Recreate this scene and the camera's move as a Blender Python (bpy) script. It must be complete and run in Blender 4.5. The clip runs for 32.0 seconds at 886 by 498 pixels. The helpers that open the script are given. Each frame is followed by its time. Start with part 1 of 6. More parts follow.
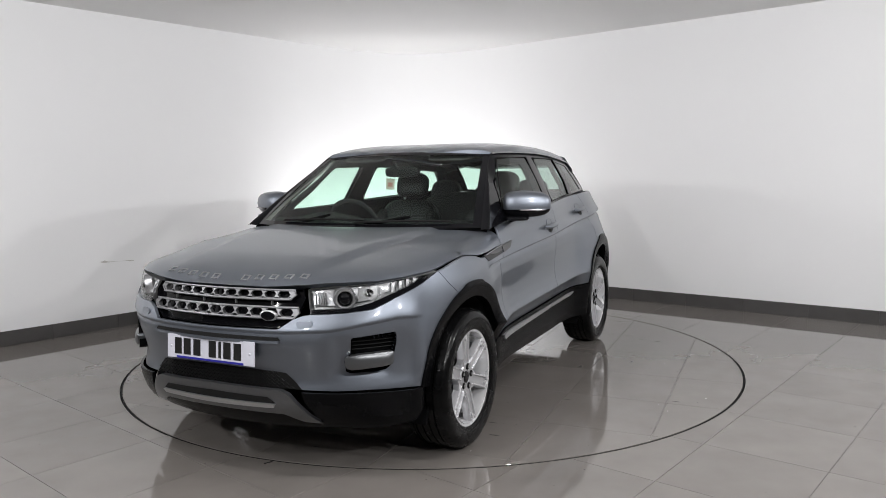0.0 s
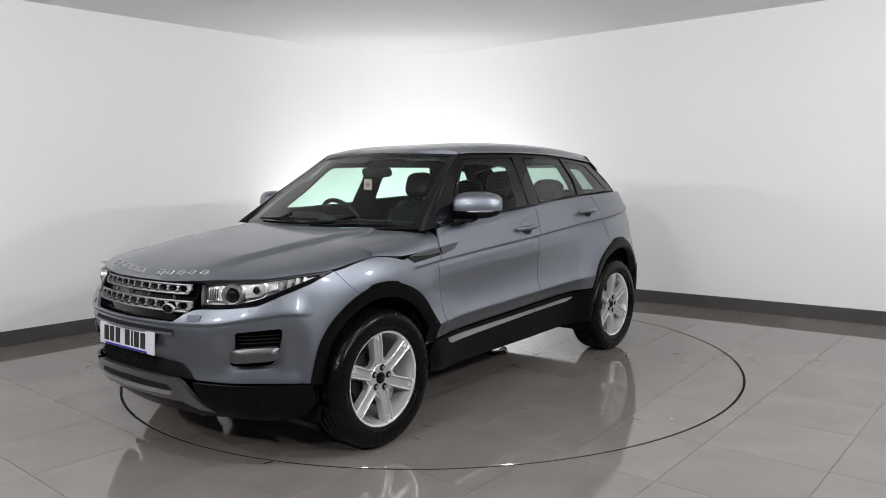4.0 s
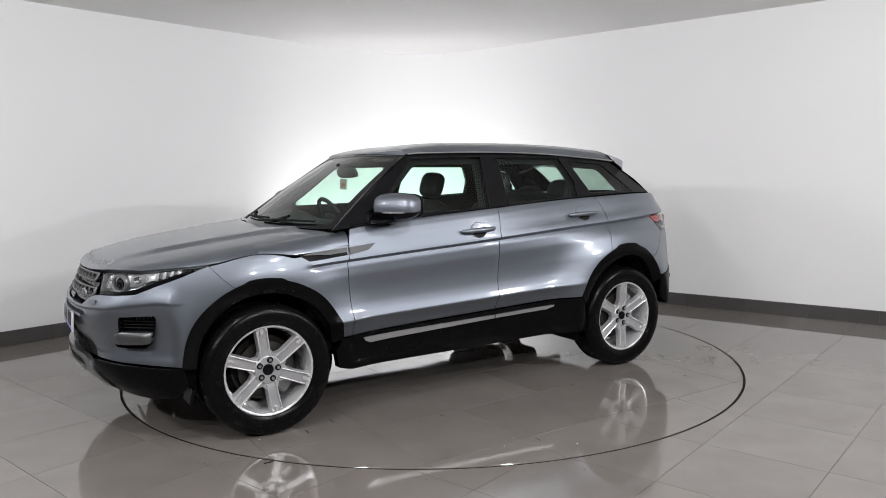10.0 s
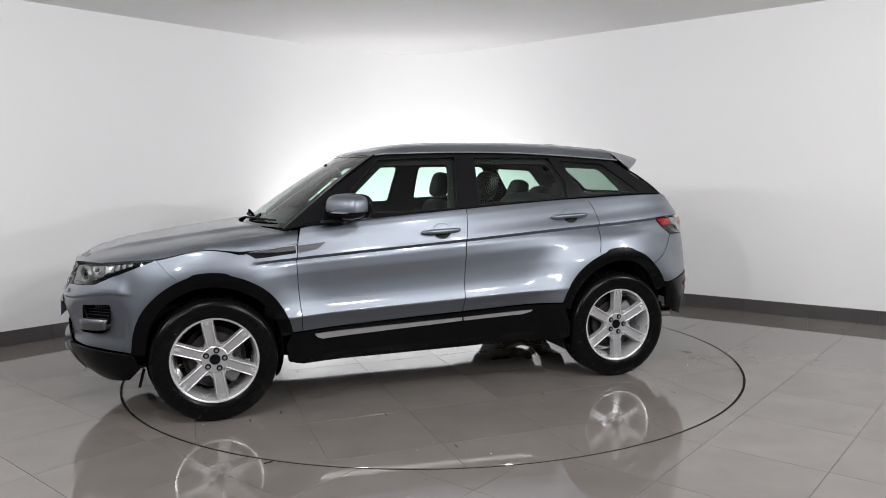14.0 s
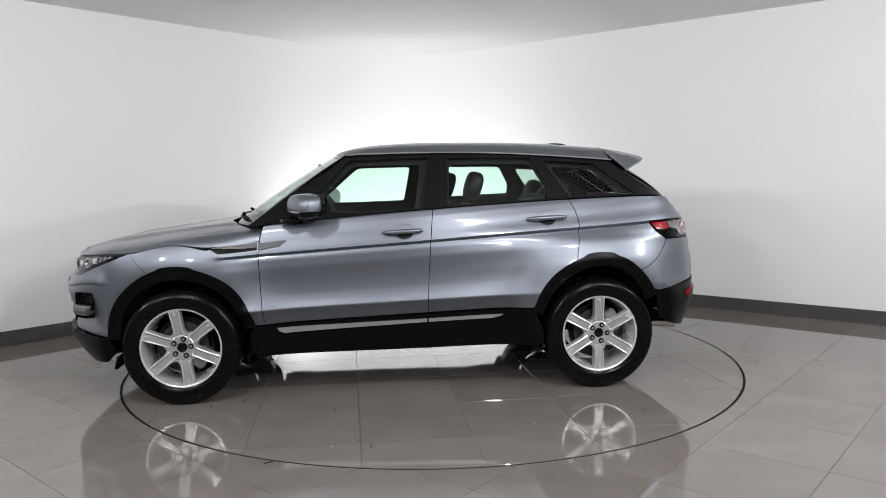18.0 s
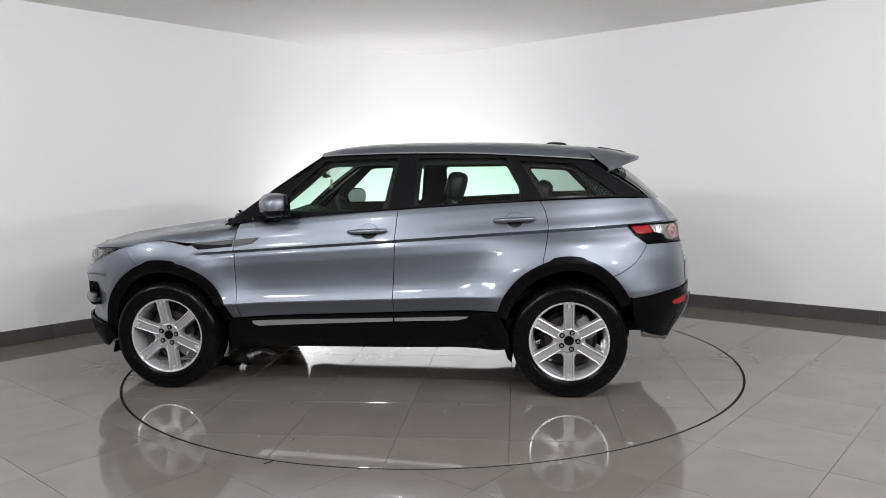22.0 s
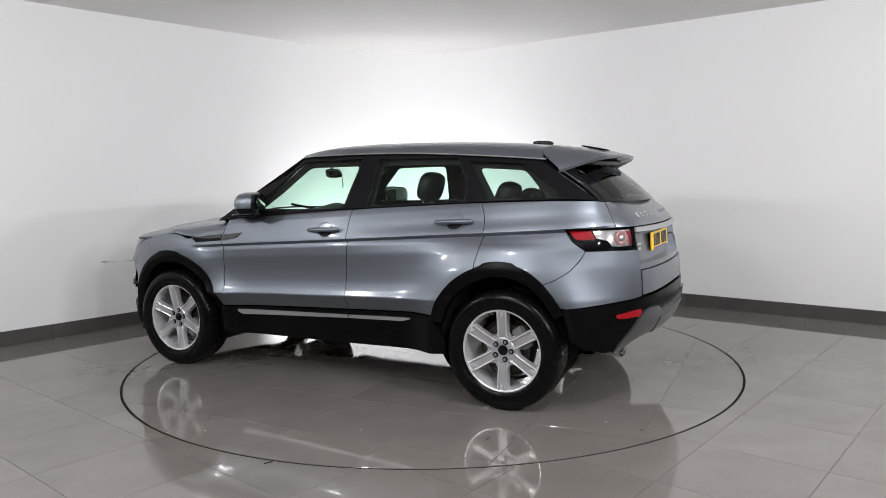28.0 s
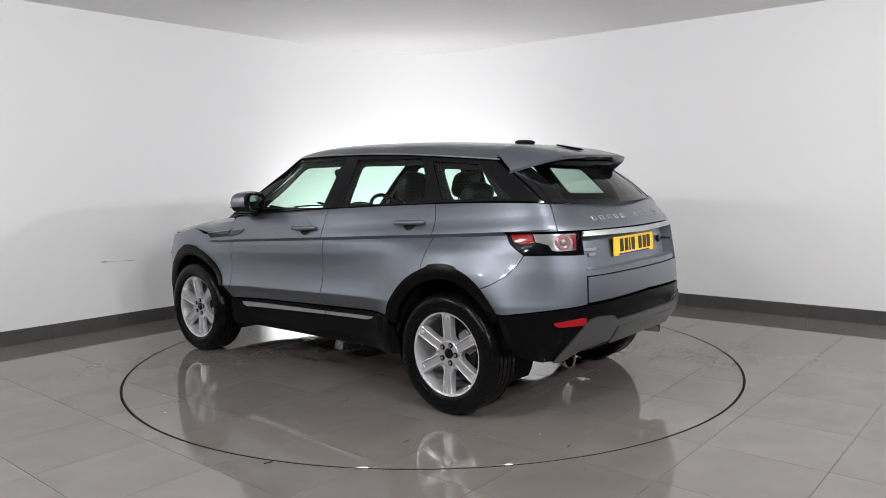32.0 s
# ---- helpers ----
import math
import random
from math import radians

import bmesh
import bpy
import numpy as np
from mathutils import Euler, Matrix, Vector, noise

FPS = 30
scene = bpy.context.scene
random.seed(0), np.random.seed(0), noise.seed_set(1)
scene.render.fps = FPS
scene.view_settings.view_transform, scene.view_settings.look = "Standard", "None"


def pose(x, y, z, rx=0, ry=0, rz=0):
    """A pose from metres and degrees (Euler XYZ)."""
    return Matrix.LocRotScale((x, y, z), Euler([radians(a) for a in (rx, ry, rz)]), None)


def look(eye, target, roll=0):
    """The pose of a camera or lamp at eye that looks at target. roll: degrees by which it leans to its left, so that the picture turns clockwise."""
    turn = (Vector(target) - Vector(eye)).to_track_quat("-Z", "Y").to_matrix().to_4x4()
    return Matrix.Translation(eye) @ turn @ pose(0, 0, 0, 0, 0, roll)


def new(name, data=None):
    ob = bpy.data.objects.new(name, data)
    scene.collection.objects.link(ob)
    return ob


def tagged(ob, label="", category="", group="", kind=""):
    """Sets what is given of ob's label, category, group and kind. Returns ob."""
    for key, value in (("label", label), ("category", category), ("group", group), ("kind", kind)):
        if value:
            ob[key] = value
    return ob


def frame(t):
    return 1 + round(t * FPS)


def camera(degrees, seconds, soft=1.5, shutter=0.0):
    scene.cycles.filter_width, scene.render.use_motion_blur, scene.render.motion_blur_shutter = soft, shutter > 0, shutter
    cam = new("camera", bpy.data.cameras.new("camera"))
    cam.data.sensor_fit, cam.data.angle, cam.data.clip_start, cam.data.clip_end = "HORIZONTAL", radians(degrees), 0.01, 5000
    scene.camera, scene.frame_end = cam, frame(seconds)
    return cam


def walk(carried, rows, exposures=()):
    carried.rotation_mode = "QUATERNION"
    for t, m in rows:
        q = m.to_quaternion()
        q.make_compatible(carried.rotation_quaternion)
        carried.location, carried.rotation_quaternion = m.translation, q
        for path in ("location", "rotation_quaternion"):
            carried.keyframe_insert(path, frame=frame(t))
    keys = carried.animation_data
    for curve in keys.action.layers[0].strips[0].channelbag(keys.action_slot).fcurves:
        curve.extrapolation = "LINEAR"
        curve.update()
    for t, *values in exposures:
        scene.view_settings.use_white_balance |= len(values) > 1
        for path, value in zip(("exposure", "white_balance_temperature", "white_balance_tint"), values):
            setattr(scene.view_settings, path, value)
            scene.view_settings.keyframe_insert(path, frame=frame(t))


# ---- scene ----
cam = camera(61.93, 32.0, soft=0.6)
EYE = Vector((0.0, -5.681, 1.411))
AIM = EYE + Vector((0.014365, 0.994764, -0.101186))
walk(cam, [(0, look(EYE, AIM, -0.834)), (32, look(EYE, AIM, -0.834))], exposures=((0, 0.0), (32, 0.0)))

# ---- light ----
world = bpy.data.worlds.new("world")
scene.world = world
world.use_nodes = True
world.node_tree.nodes["Background"].inputs[0].default_value = (0.8, 0.85, 0.9, 1)
world.node_tree.nodes["Background"].inputs[1].default_value = 0.05


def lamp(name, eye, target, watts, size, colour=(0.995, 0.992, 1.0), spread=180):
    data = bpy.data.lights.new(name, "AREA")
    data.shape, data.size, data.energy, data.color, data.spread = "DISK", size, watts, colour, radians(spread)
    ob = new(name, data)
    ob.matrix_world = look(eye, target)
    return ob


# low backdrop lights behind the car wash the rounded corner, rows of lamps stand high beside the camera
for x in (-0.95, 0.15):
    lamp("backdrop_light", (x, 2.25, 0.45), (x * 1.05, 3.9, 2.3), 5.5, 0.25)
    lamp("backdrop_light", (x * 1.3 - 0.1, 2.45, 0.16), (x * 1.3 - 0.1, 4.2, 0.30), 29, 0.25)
for s in (-1, 1):
    lamp("stand_light", (s * 4.6, -2.6, 2.60), (0, 0, 0.9), 52 + s * 12, 0.10)
    lamp("stand_light", (s * 3.2, -4.6, 2.55), (0, 0, 0.9), 39 + s * 9, 0.10)
    lamp("stand_light", (s * 1.9, -5.5, 2.50), (0, 0, 0.9), 44 + s * 9, 0.10)
for s in (-1, 1):
    lamp("ceiling_light", (s * 1.3, -3.3, 2.88), (s * 0.6, -1.0, 0.5), 28, 0.14)


# ---- materials ----
def mat(name, colour, rough=0.5, metal=0.0, coat=0.0, noise_scale=0.0, noise_amount=0.1, bump=0.0, bump_scale=200.0,
        rough_var=0.0, transmission=0.0, emit=0.0, ior=1.5, alpha=1.0, random_var=0.0, coat_rough=0.03, spec=0.5):
    m = bpy.data.materials.new(name)
    m.use_nodes = True
    nt = m.node_tree
    b = nt.nodes["Principled BSDF"]
    b.inputs["Base Color"].default_value = (*colour, 1)
    b.inputs["Roughness"].default_value = rough
    b.inputs["Metallic"].default_value = metal
    b.inputs["Coat Weight"].default_value = coat
    b.inputs["Coat Roughness"].default_value = coat_rough
    b.inputs["Transmission Weight"].default_value = transmission
    b.inputs["IOR"].default_value = ior
    b.inputs["Specular IOR Level"].default_value = spec
    b.inputs["Alpha"].default_value = alpha
    if emit:
        b.inputs["Emission Color"].default_value = (*colour, 1)
        b.inputs["Emission Strength"].default_value = emit
    if noise_scale or bump or rough_var or random_var:
        co = nt.nodes.new("ShaderNodeTexCoord")
        n1 = nt.nodes.new("ShaderNodeTexNoise")
        n1.inputs["Scale"].default_value = noise_scale or 3.0
        n1.inputs["Detail"].default_value = 6
        nt.links.new(co.outputs["Object"], n1.inputs["Vector"])
        n2 = nt.nodes.new("ShaderNodeTexNoise")
        n2.inputs["Scale"].default_value = bump_scale
        n2.inputs["Detail"].default_value = 4
        nt.links.new(co.outputs["Object"], n2.inputs["Vector"])
        if noise_amount or random_var:
            mix = nt.nodes.new("ShaderNodeMath")
            mix.operation = "MULTIPLY_ADD"
            nt.links.new(n1.outputs["Fac"], mix.inputs[0])
            mix.inputs[1].default_value = 2 * noise_amount
            mix.inputs[2].default_value = 1 - noise_amount
            last = mix.outputs[0]
            if random_var:
                info = nt.nodes.new("ShaderNodeObjectInfo")
                shift = nt.nodes.new("ShaderNodeVectorMath")
                shift.operation = "MULTIPLY_ADD"
                nt.links.new(info.outputs["Random"], shift.inputs[0])
                shift.inputs[1].default_value = (53.0, 71.0, 0.0)
                nt.links.new(co.outputs["Object"], shift.inputs[2])
                nt.links.new(shift.outputs[0], n1.inputs["Vector"])
                r = nt.nodes.new("ShaderNodeMath")
                r.operation = "MULTIPLY_ADD"
                nt.links.new(info.outputs["Random"], r.inputs[0])
                r.inputs[1].default_value = 2 * random_var
                r.inputs[2].default_value = 1 - random_var
                t = nt.nodes.new("ShaderNodeMath")
                t.operation = "MULTIPLY"
                nt.links.new(last, t.inputs[0])
                nt.links.new(r.outputs[0], t.inputs[1])
                last = t.outputs[0]
            v = nt.nodes.new("ShaderNodeVectorMath")
            v.operation = "SCALE"
            v.inputs[0].default_value = colour
            nt.links.new(last, v.inputs["Scale"])
            nt.links.new(v.outputs[0], b.inputs["Base Color"])
        if rough_var:
            rr = nt.nodes.new("ShaderNodeMapRange")
            nt.links.new(n1.outputs["Fac"], rr.inputs[0])
            rr.inputs[1].default_value, rr.inputs[2].default_value = 0.3, 0.7
            rr.inputs[3].default_value, rr.inputs[4].default_value = max(0.0, rough - rough_var), rough + rough_var
            nt.links.new(rr.outputs[0], b.inputs["Roughness"])
        if bump:
            bn = nt.nodes.new("ShaderNodeBump")
            bn.inputs["Strength"].default_value = bump
            bn.inputs["Distance"].default_value = 0.002
            nt.links.new(n2.outputs["Fac"], bn.inputs["Height"])
            nt.links.new(bn.outputs[0], b.inputs["Normal"])
    return m


TILE = mat("polished_tile", (0.165, 0.150, 0.139), 0.05, noise_scale=2.6, noise_amount=0.24, rough_var=0.022, random_var=0.05, bump=0.02, bump_scale=14, ior=1.68)
GROUT = mat("grout", (0.24, 0.222, 0.205), 0.7, noise_scale=20)
GAP = mat("dark_gap", (0.005, 0.005, 0.005), 0.8, spec=0.15)
WALL = mat("wall_paint", (0.80, 0.80, 0.805), 0.55, noise_scale=1.3, noise_amount=0.02, bump=0.06, bump_scale=90)
WALL_DARK = mat("dark_wall_paint", (0.075, 0.075, 0.08), 0.6, noise_scale=1.5, noise_amount=0.05, bump=0.06, bump_scale=90)
CEIL = mat("ceiling_paint", (0.78, 0.775, 0.77), 0.7, noise_scale=1.5, noise_amount=0.02, bump=0.05, bump_scale=120)
SKIRT = mat("skirting_tile", (0.075, 0.072, 0.070), 0.22, noise_scale=6, noise_amount=0.15, random_var=0.08)
DIRT = mat("dirt_speck", (0.02, 0.018, 0.015), 0.9)
FLECK = mat("pale_dust", (0.62, 0.60, 0.57), 0.8)
SCUFF = mat("scuff", (0.50, 0.485, 0.46), 0.8, noise_scale=12, noise_amount=0.2)

# ---- helpers of the scene ----


def mesh_from(name, verts, faces, material, smooth=0.0):
    me = bpy.data.meshes.new(name)
    me.from_pydata([tuple(v) for v in verts], [], faces)
    me.materials.append(material)
    me.validate()
    if smooth:
        me.shade_smooth()
        me.set_sharp_from_angle(angle=radians(smooth))
    return me


def join_parts(pieces):
    """One list of vertices and faces out of several."""
    vs, fs = [], []
    for v, f in pieces:
        k = len(vs)
        vs += list(v)
        fs += [tuple(i + k for i in q) for q in f]
    return vs, fs


def child(name, me, parent, label="", m=None):
    ob = new(name, me)
    ob.parent = parent
    if m is not None:
        ob.matrix_basis = m
    if label:
        ob["label"] = label
    return ob


def box_vf(x0, y0, z0, x1, y1, z1):
    v = [(x, y, z) for z in (z0, z1) for y in (y0, y1) for x in (x0, x1)]
    return v, [(0, 2, 3, 1), (4, 5, 7, 6), (0, 1, 5, 4), (2, 6, 7, 3), (0, 4, 6, 2), (1, 3, 7, 5)]


def bevel_mesh(name, pieces, material, width=0.003, segs=2, smooth=35):
    vs, fs = join_parts(pieces) if isinstance(pieces, list) else pieces
    bm = bmesh.new()
    vv = [bm.verts.new(v) for v in vs]
    for f in fs:
        try:
            bm.faces.new([vv[i] for i in f])
        except ValueError:
            pass
    bmesh.ops.recalc_face_normals(bm, faces=bm.faces)
    if width:
        sharp = [e for e in bm.edges if len(e.link_faces) == 2 and e.calc_face_angle() > 0.5]
        bmesh.ops.bevel(bm, geom=sharp, offset=width, segments=segs, affect="EDGES", clamp_overlap=True)
    me = bpy.data.meshes.new(name)
    bm.to_mesh(me)
    bm.free()
    me.materials.append(material)
    me.shade_smooth()
    me.set_sharp_from_angle(angle=radians(smooth))
    return me


def prism_vf(outline, z0, z1):
    """Walls and caps over an outline in x, y."""
    n = len(outline)
    v = [(x, y, z0) for x, y in outline] + [(x, y, z1) for x, y in outline]
    f = [tuple(range(n - 1, -1, -1)), tuple(range(n, 2 * n))]
    f += [(i, (i + 1) % n, n + (i + 1) % n, n + i) for i in range(n)]
    return v, f


def lathe_vf(profile, n=48, axis="y"):
    """A ring turned about the y axis: profile of (radius, y)."""
    m = len(profile)
    v, f = [], []
    for i in range(n):
        a = 2 * math.pi * i / n
        for r, y in profile:
            v.append((r * math.cos(a), y, r * math.sin(a)))
    for i in range(n):
        j = (i + 1) % n
        for k in range(m - 1):
            f.append((i * m + k, i * m + k + 1, j * m + k + 1, j * m + k))
    return v, f


# ---- the studio ----
CORNER = Vector((-0.256, 4.309))
DL = Vector((-math.cos(radians(47.62)), -math.sin(radians(47.62))))   # from the corner along the left wall
DR = Vector((math.cos(radians(-39.33)), math.sin(radians(-39.33))))
ROOM, HIGH, FILLET = 10.6, 2.925, 1.14


def room_outline(grow=0.0):
    """The plan of the studio with its rounded corner, grown outward."""
    nl, nr = Vector((DL.y, -DL.x)), Vector((-DR.y, DR.x))
    ang = DL.angle(DR)
    a, b = CORNER + DL * FILLET, CORNER + DR * FILLET
    rad = FILLET * math.tan(ang / 2)
    mid = CORNER + (DL + DR).normalized() * (rad / math.sin(ang / 2))
    pts = []
    a0, a1 = math.atan2(*(a - mid).yx), math.atan2(*(b - mid).yx)
    if a0 < a1:
        a0 += 2 * math.pi
    for i in range(25):
        t = a0 + (a1 - a0) * i / 24
        pts.append(mid + Vector((math.cos(t), math.sin(t))) * (rad + grow))
    far_l, far_r = CORNER + DL * ROOM, CORNER + DR * ROOM
    back = far_l + DR * ROOM
    ends = [far_r + (DR * grow + (-DL) * grow), back + DR * grow + DL * grow, far_l + DL * grow + (-DR) * grow]
    return pts, ends


def wall_strip(name, path, z0, z1, thick, material, closed=False):
    """A wall of some thickness behind a path in plan; the room is at its right."""
    v, f = [], []
    n = len(path)
    for i, p in enumerate(path):
        d0 = (p - path[max(0, i - 1)]) if i else (path[1] - p)
        d1 = (path[min(n - 1, i + 1)] - p) if i < n - 1 else d0
        d = (d0.normalized() + d1.normalized()).normalized()
        o = Vector((-d.y, d.x)) * thick
        v += [(p.x, p.y, z0), (p.x, p.y, z1), (p.x + o.x, p.y + o.y, z1), (p.x + o.x, p.y + o.y, z0)]
    for i in range(n - 1):
        a, b = 4 * i, 4 * i + 4
        for k in range(4):
            f.append((a + k, b + k, b + (k + 1) % 4, a + (k + 1) % 4))
    f += [(0, 1, 2, 3), (4 * n - 1, 4 * n - 2, 4 * n - 3, 4 * n - 4)]
    return mesh_from(name, v, f, material, 40)


arc, ends = room_outline()
main_path = [ends[2]] + [arc[0] + (ends[2] - arc[0]) * k for k in (0.66, 0.33)] + arc + [arc[-1] + (ends[0] - arc[-1]) * k for k in (0.33, 0.66)] + [ends[0]]
tagged(new("wall_north", wall_strip("wall_north", main_path, -0.02, HIGH + 0.02, 0.15, WALL)),
       "smooth white painted studio wall with a rounded corner", "wall", kind="structure")
tagged(new("wall_south", wall_strip("wall_south", [ends[0], ends[1]], -0.02, HIGH + 0.02, 0.15, WALL_DARK)),
       "plain dark grey painted studio wall behind the camera", "wall", kind="structure")
tagged(new("wall_west", wall_strip("wall_west", [ends[1], ends[2]], -0.02, HIGH + 0.02, 0.15, WALL_DARK)),
       "plain dark grey painted studio wall beside the camera", "wall", kind="structure")
outline = [tuple(p) for p in main_path + [ends[1]]]
outline = [(x * 1.02, y * 1.02 - 0.03) for x, y in outline]


def half_plan(poly, y0, north):
    """The part of an outline north or south of a line across the room."""
    out = []
    for (ax, ay), (bx, by) in zip(poly, poly[1:] + poly[:1]):
        if (ay >= y0) == north:
            out.append((ax, ay))
        if (ay >= y0) != (by >= y0):
            out.append((ax + (bx - ax) * (y0 - ay) / (by - ay), y0))
    return out


tagged(new("ceiling", mesh_from("ceiling", *prism_vf(half_plan(outline, 0.2, True), HIGH, HIGH + 0.1), CEIL)),
       "plain off-white painted ceiling", "ceiling", kind="structure")
tagged(new("ceiling_south", mesh_from("ceiling_south", *prism_vf(half_plan(outline, 0.2, False), HIGH, HIGH + 0.1), CEIL)),
       "plain off-white painted ceiling above the camera", "ceiling", kind="structure")

# the floor: a grout bed with polished tiles round the turntable
TT_R, TILE_S = 2.262, 0.59
U = Vector((math.cos(radians(49)), math.sin(radians(49))))
V = Vector((-U.y, U.x))
k = 192
ring = [(math.cos(2 * math.pi * i / k) * (TT_R + 0.002), math.sin(2 * math.pi * i / k) * (TT_R + 0.002)) for i in range(k)]
outer = [(math.cos(2 * math.pi * i / k) * 16, math.sin(2 * math.pi * i / k) * 16) for i in range(k)]
bv = [(x, y, -0.005) for x, y in ring] + [(x, y, -0.005) for x, y in outer] + [(x, y, -0.12) for x, y in ring]
bf = [(i, k + i, k + (i + 1) % k, (i + 1) % k) for i in range(k)] + [(i, (i + 1) % k, 2 * k + (i + 1) % k, 2 * k + i) for i in range(k)]
bf.append(tuple(2 * k + i for i in range(k)))
floor = tagged(new("floor", mesh_from("floor", bv, bf, GROUT)), "glossy grey-brown porcelain tile floor with thin joints", "floor", kind="structure")


def tile_outlines(cx, cy, eu, ev, half, radius, inside):
    """The pieces of a square tile that lie inside or outside a circle about the origin."""
    sq = [Vector((cx, cy)) + eu * (s * half) + ev * (t * half) for s, t in ((-1, -1), (1, -1), (1, 1), (-1, 1))]
    ring = []                                   # corners and crossings in order: (point, kind)
    for a, b in zip(sq, sq[1:] + sq[:1]):
        if (a.length < radius) == inside:
            ring.append((a, "corner"))
        d = b - a
        qa, qb, qc = d.dot(d), 2 * a.dot(d), a.dot(a) - radius * radius
        disc = qb * qb - 4 * qa * qc
        if disc > 0:
            for sg in (-1, 1):
                t = (-qb + sg * math.sqrt(disc)) / (2 * qa)
                if 0 < t < 1:
                    going_in = sg < 0
                    ring.append((a + d * t, "entry" if going_in == inside else "exit"))
    if not any(kind != "corner" for _, kind in ring):
        return [[p for p, _ in ring]] if ring else []
    k = next(i for i, (_, kind) in enumerate(ring) if kind == "entry")
    ring = ring[k:] + ring[:k]
    runs = []
    for p, kind in ring:
        if kind == "entry":
            runs.append([p])
        else:
            runs[-1].append(p)
    angle = lambda p: math.atan2(p.y, p.x)
    out, left = [], list(range(len(runs)))
    while left:
        poly, start = [], left[0]
        cur = start
        while cur in left:
            left.remove(cur)
            poly += runs[cur]
            a0 = angle(runs[cur][-1])
            turn = lambda r: ((angle(runs[r][0]) - a0) * (1 if inside else -1)) % (2 * math.pi)
            cur = min(range(len(runs)), key=turn)
            arc_len = turn(cur)
            n = max(1, int(math.ceil(arc_len / 0.025)))
            for i in range(1, n):
                w = a0 + (arc_len if inside else -arc_len) * i / n
                poly.append(Vector((math.cos(w), math.sin(w))) * radius)
        slim = [p for i, p in enumerate(poly) if (p - poly[i - 1]).length > 0.004]
        if len(slim) > 2:
            area = sum(slim[i - 1].x * slim[i].y - slim[i].x * slim[i - 1].y for i in range(len(slim))) / 2
            if area > 0.0006:
                out.append(slim)
    return out


def tile_mesh(points, material, edge=0.0006, thick=0.012):
    """A tile with a fine chamfer; its top lies at z = 0."""
    n = len(points)
    v = [(p.x, p.y, -thick) for p in points] + [(p.x, p.y, -edge) for p in points]
    for i, p in enumerate(points):
        d = ((p - points[i - 1]).normalized() + (points[(i + 1) % n] - p).normalized())
        d = d.normalized() if d.length > 1e-6 else Vector((1, 0))
        q = p + Vector((-d.y, d.x)) * edge
        v.append((q.x, q.y, 0.0))
    f = [tuple(range(2 * n, 3 * n))]
    for i in range(n):
        j = (i + 1) % n
        f += [(i, j, n + j, n + i), (n + i, n + j, 2 * n + j, 2 * n + i)]
    return mesh_from("tile", v, f, material)


half = TILE_S / 2 - 0.0013
plain = [Vector((s * half * U.x + t * half * V.x, s * half * U.y + t * half * V.y)) for s, t in ((-1, -1), (1, -1), (1, 1), (-1, 1))]
PLAIN = tile_mesh(plain, TILE)


def floor_tiles():
    far = []
    for i in range(-22, 12):
        for j in range(-20, 22):
            a, b = -2.37 + TILE_S * (i + 0.5), -2.95 + TILE_S * (j + 0.5)
            q = U * a + V * b
            w = q - CORNER
            # coordinates along the two walls
            den = DL.x * DR.y - DL.y * DR.x
            s, t = (w.x * DR.y - w.y * DR.x) / den, (DL.x * w.y - DL.y * w.x) / den
            if not (-0.5 < s < ROOM + 0.4 and -0.5 < t < ROOM + 0.4):
                continue
            r = q.length
            if r < TT_R - 0.42:
                continue
            if q.y > -5.5 and abs(q.x) < 5:
                pieces = tile_outlines(q.x, q.y, U, V, half, TT_R + 0.001, False)
                for pts in pieces:
                    me = tile_mesh([p - q for p in pts], TILE) if r < TT_R + 0.45 else PLAIN
                    child("tile", me, floor, m=Matrix.Translation((q.x, q.y, 0)))
            else:
                far.append(([(q.x + p.x, q.y + p.y, 0) for p in plain], [(0, 1, 2, 3)]))
    ob = child("tile_field", mesh_from("tile_field", *join_parts(far), TILE), floor)
    ob["kind"] = "stuff"


floor_tiles()


# skirting of dark tiles along the walls
def skirting():
    me = bevel_mesh("skirting_tile", [box_vf(-0.294, 0.0, 0.0, 0.294, 0.012, 0.128)], SKIRT, 0.0015, 1)
    base = tagged(new("baseboard"), "dark grey tiled skirting along the white walls", "skirting", kind="structure")
    n_l, n_r = Vector((-DL.y, DL.x)), Vector((DR.y, -DR.x))
    runs = [(CORNER, DL, n_l, -0.01), (CORNER, DR, n_r, 0.255)]
    for start, d, nrm, off in runs:
        s = FILLET + off
        while s < ROOM - 0.3:
            q = start + d * (s + 0.295) + nrm * 0.001
            ex, ey = (d, nrm)
            m = Matrix(((ex.x, ey.x, 0, q.x), (ex.y, ey.y, 0, q.y), (0, 0, 1, 0), (0, 0, 0, 1)))
            child("skirting_tile", me, base, m=m)
            s += 0.59
    # short pieces round the curve
    for i in range(0, 24, 2):
        a, b = arc[i], arc[i + 2]
        d = (b - a)
        L = d.length
        d.normalize()
        nrm = Vector((d.y, -d.x))
        q = (a + b) / 2 - nrm * 0.004
        m = Matrix(((d.x * L / 0.59, nrm.x, 0, q.x), (d.y * L / 0.59, nrm.y, 0, q.y), (0, 0, 1, 0), (0, 0, 0, 1)))
        child("skirting_tile", me, base, m=m)


skirting()


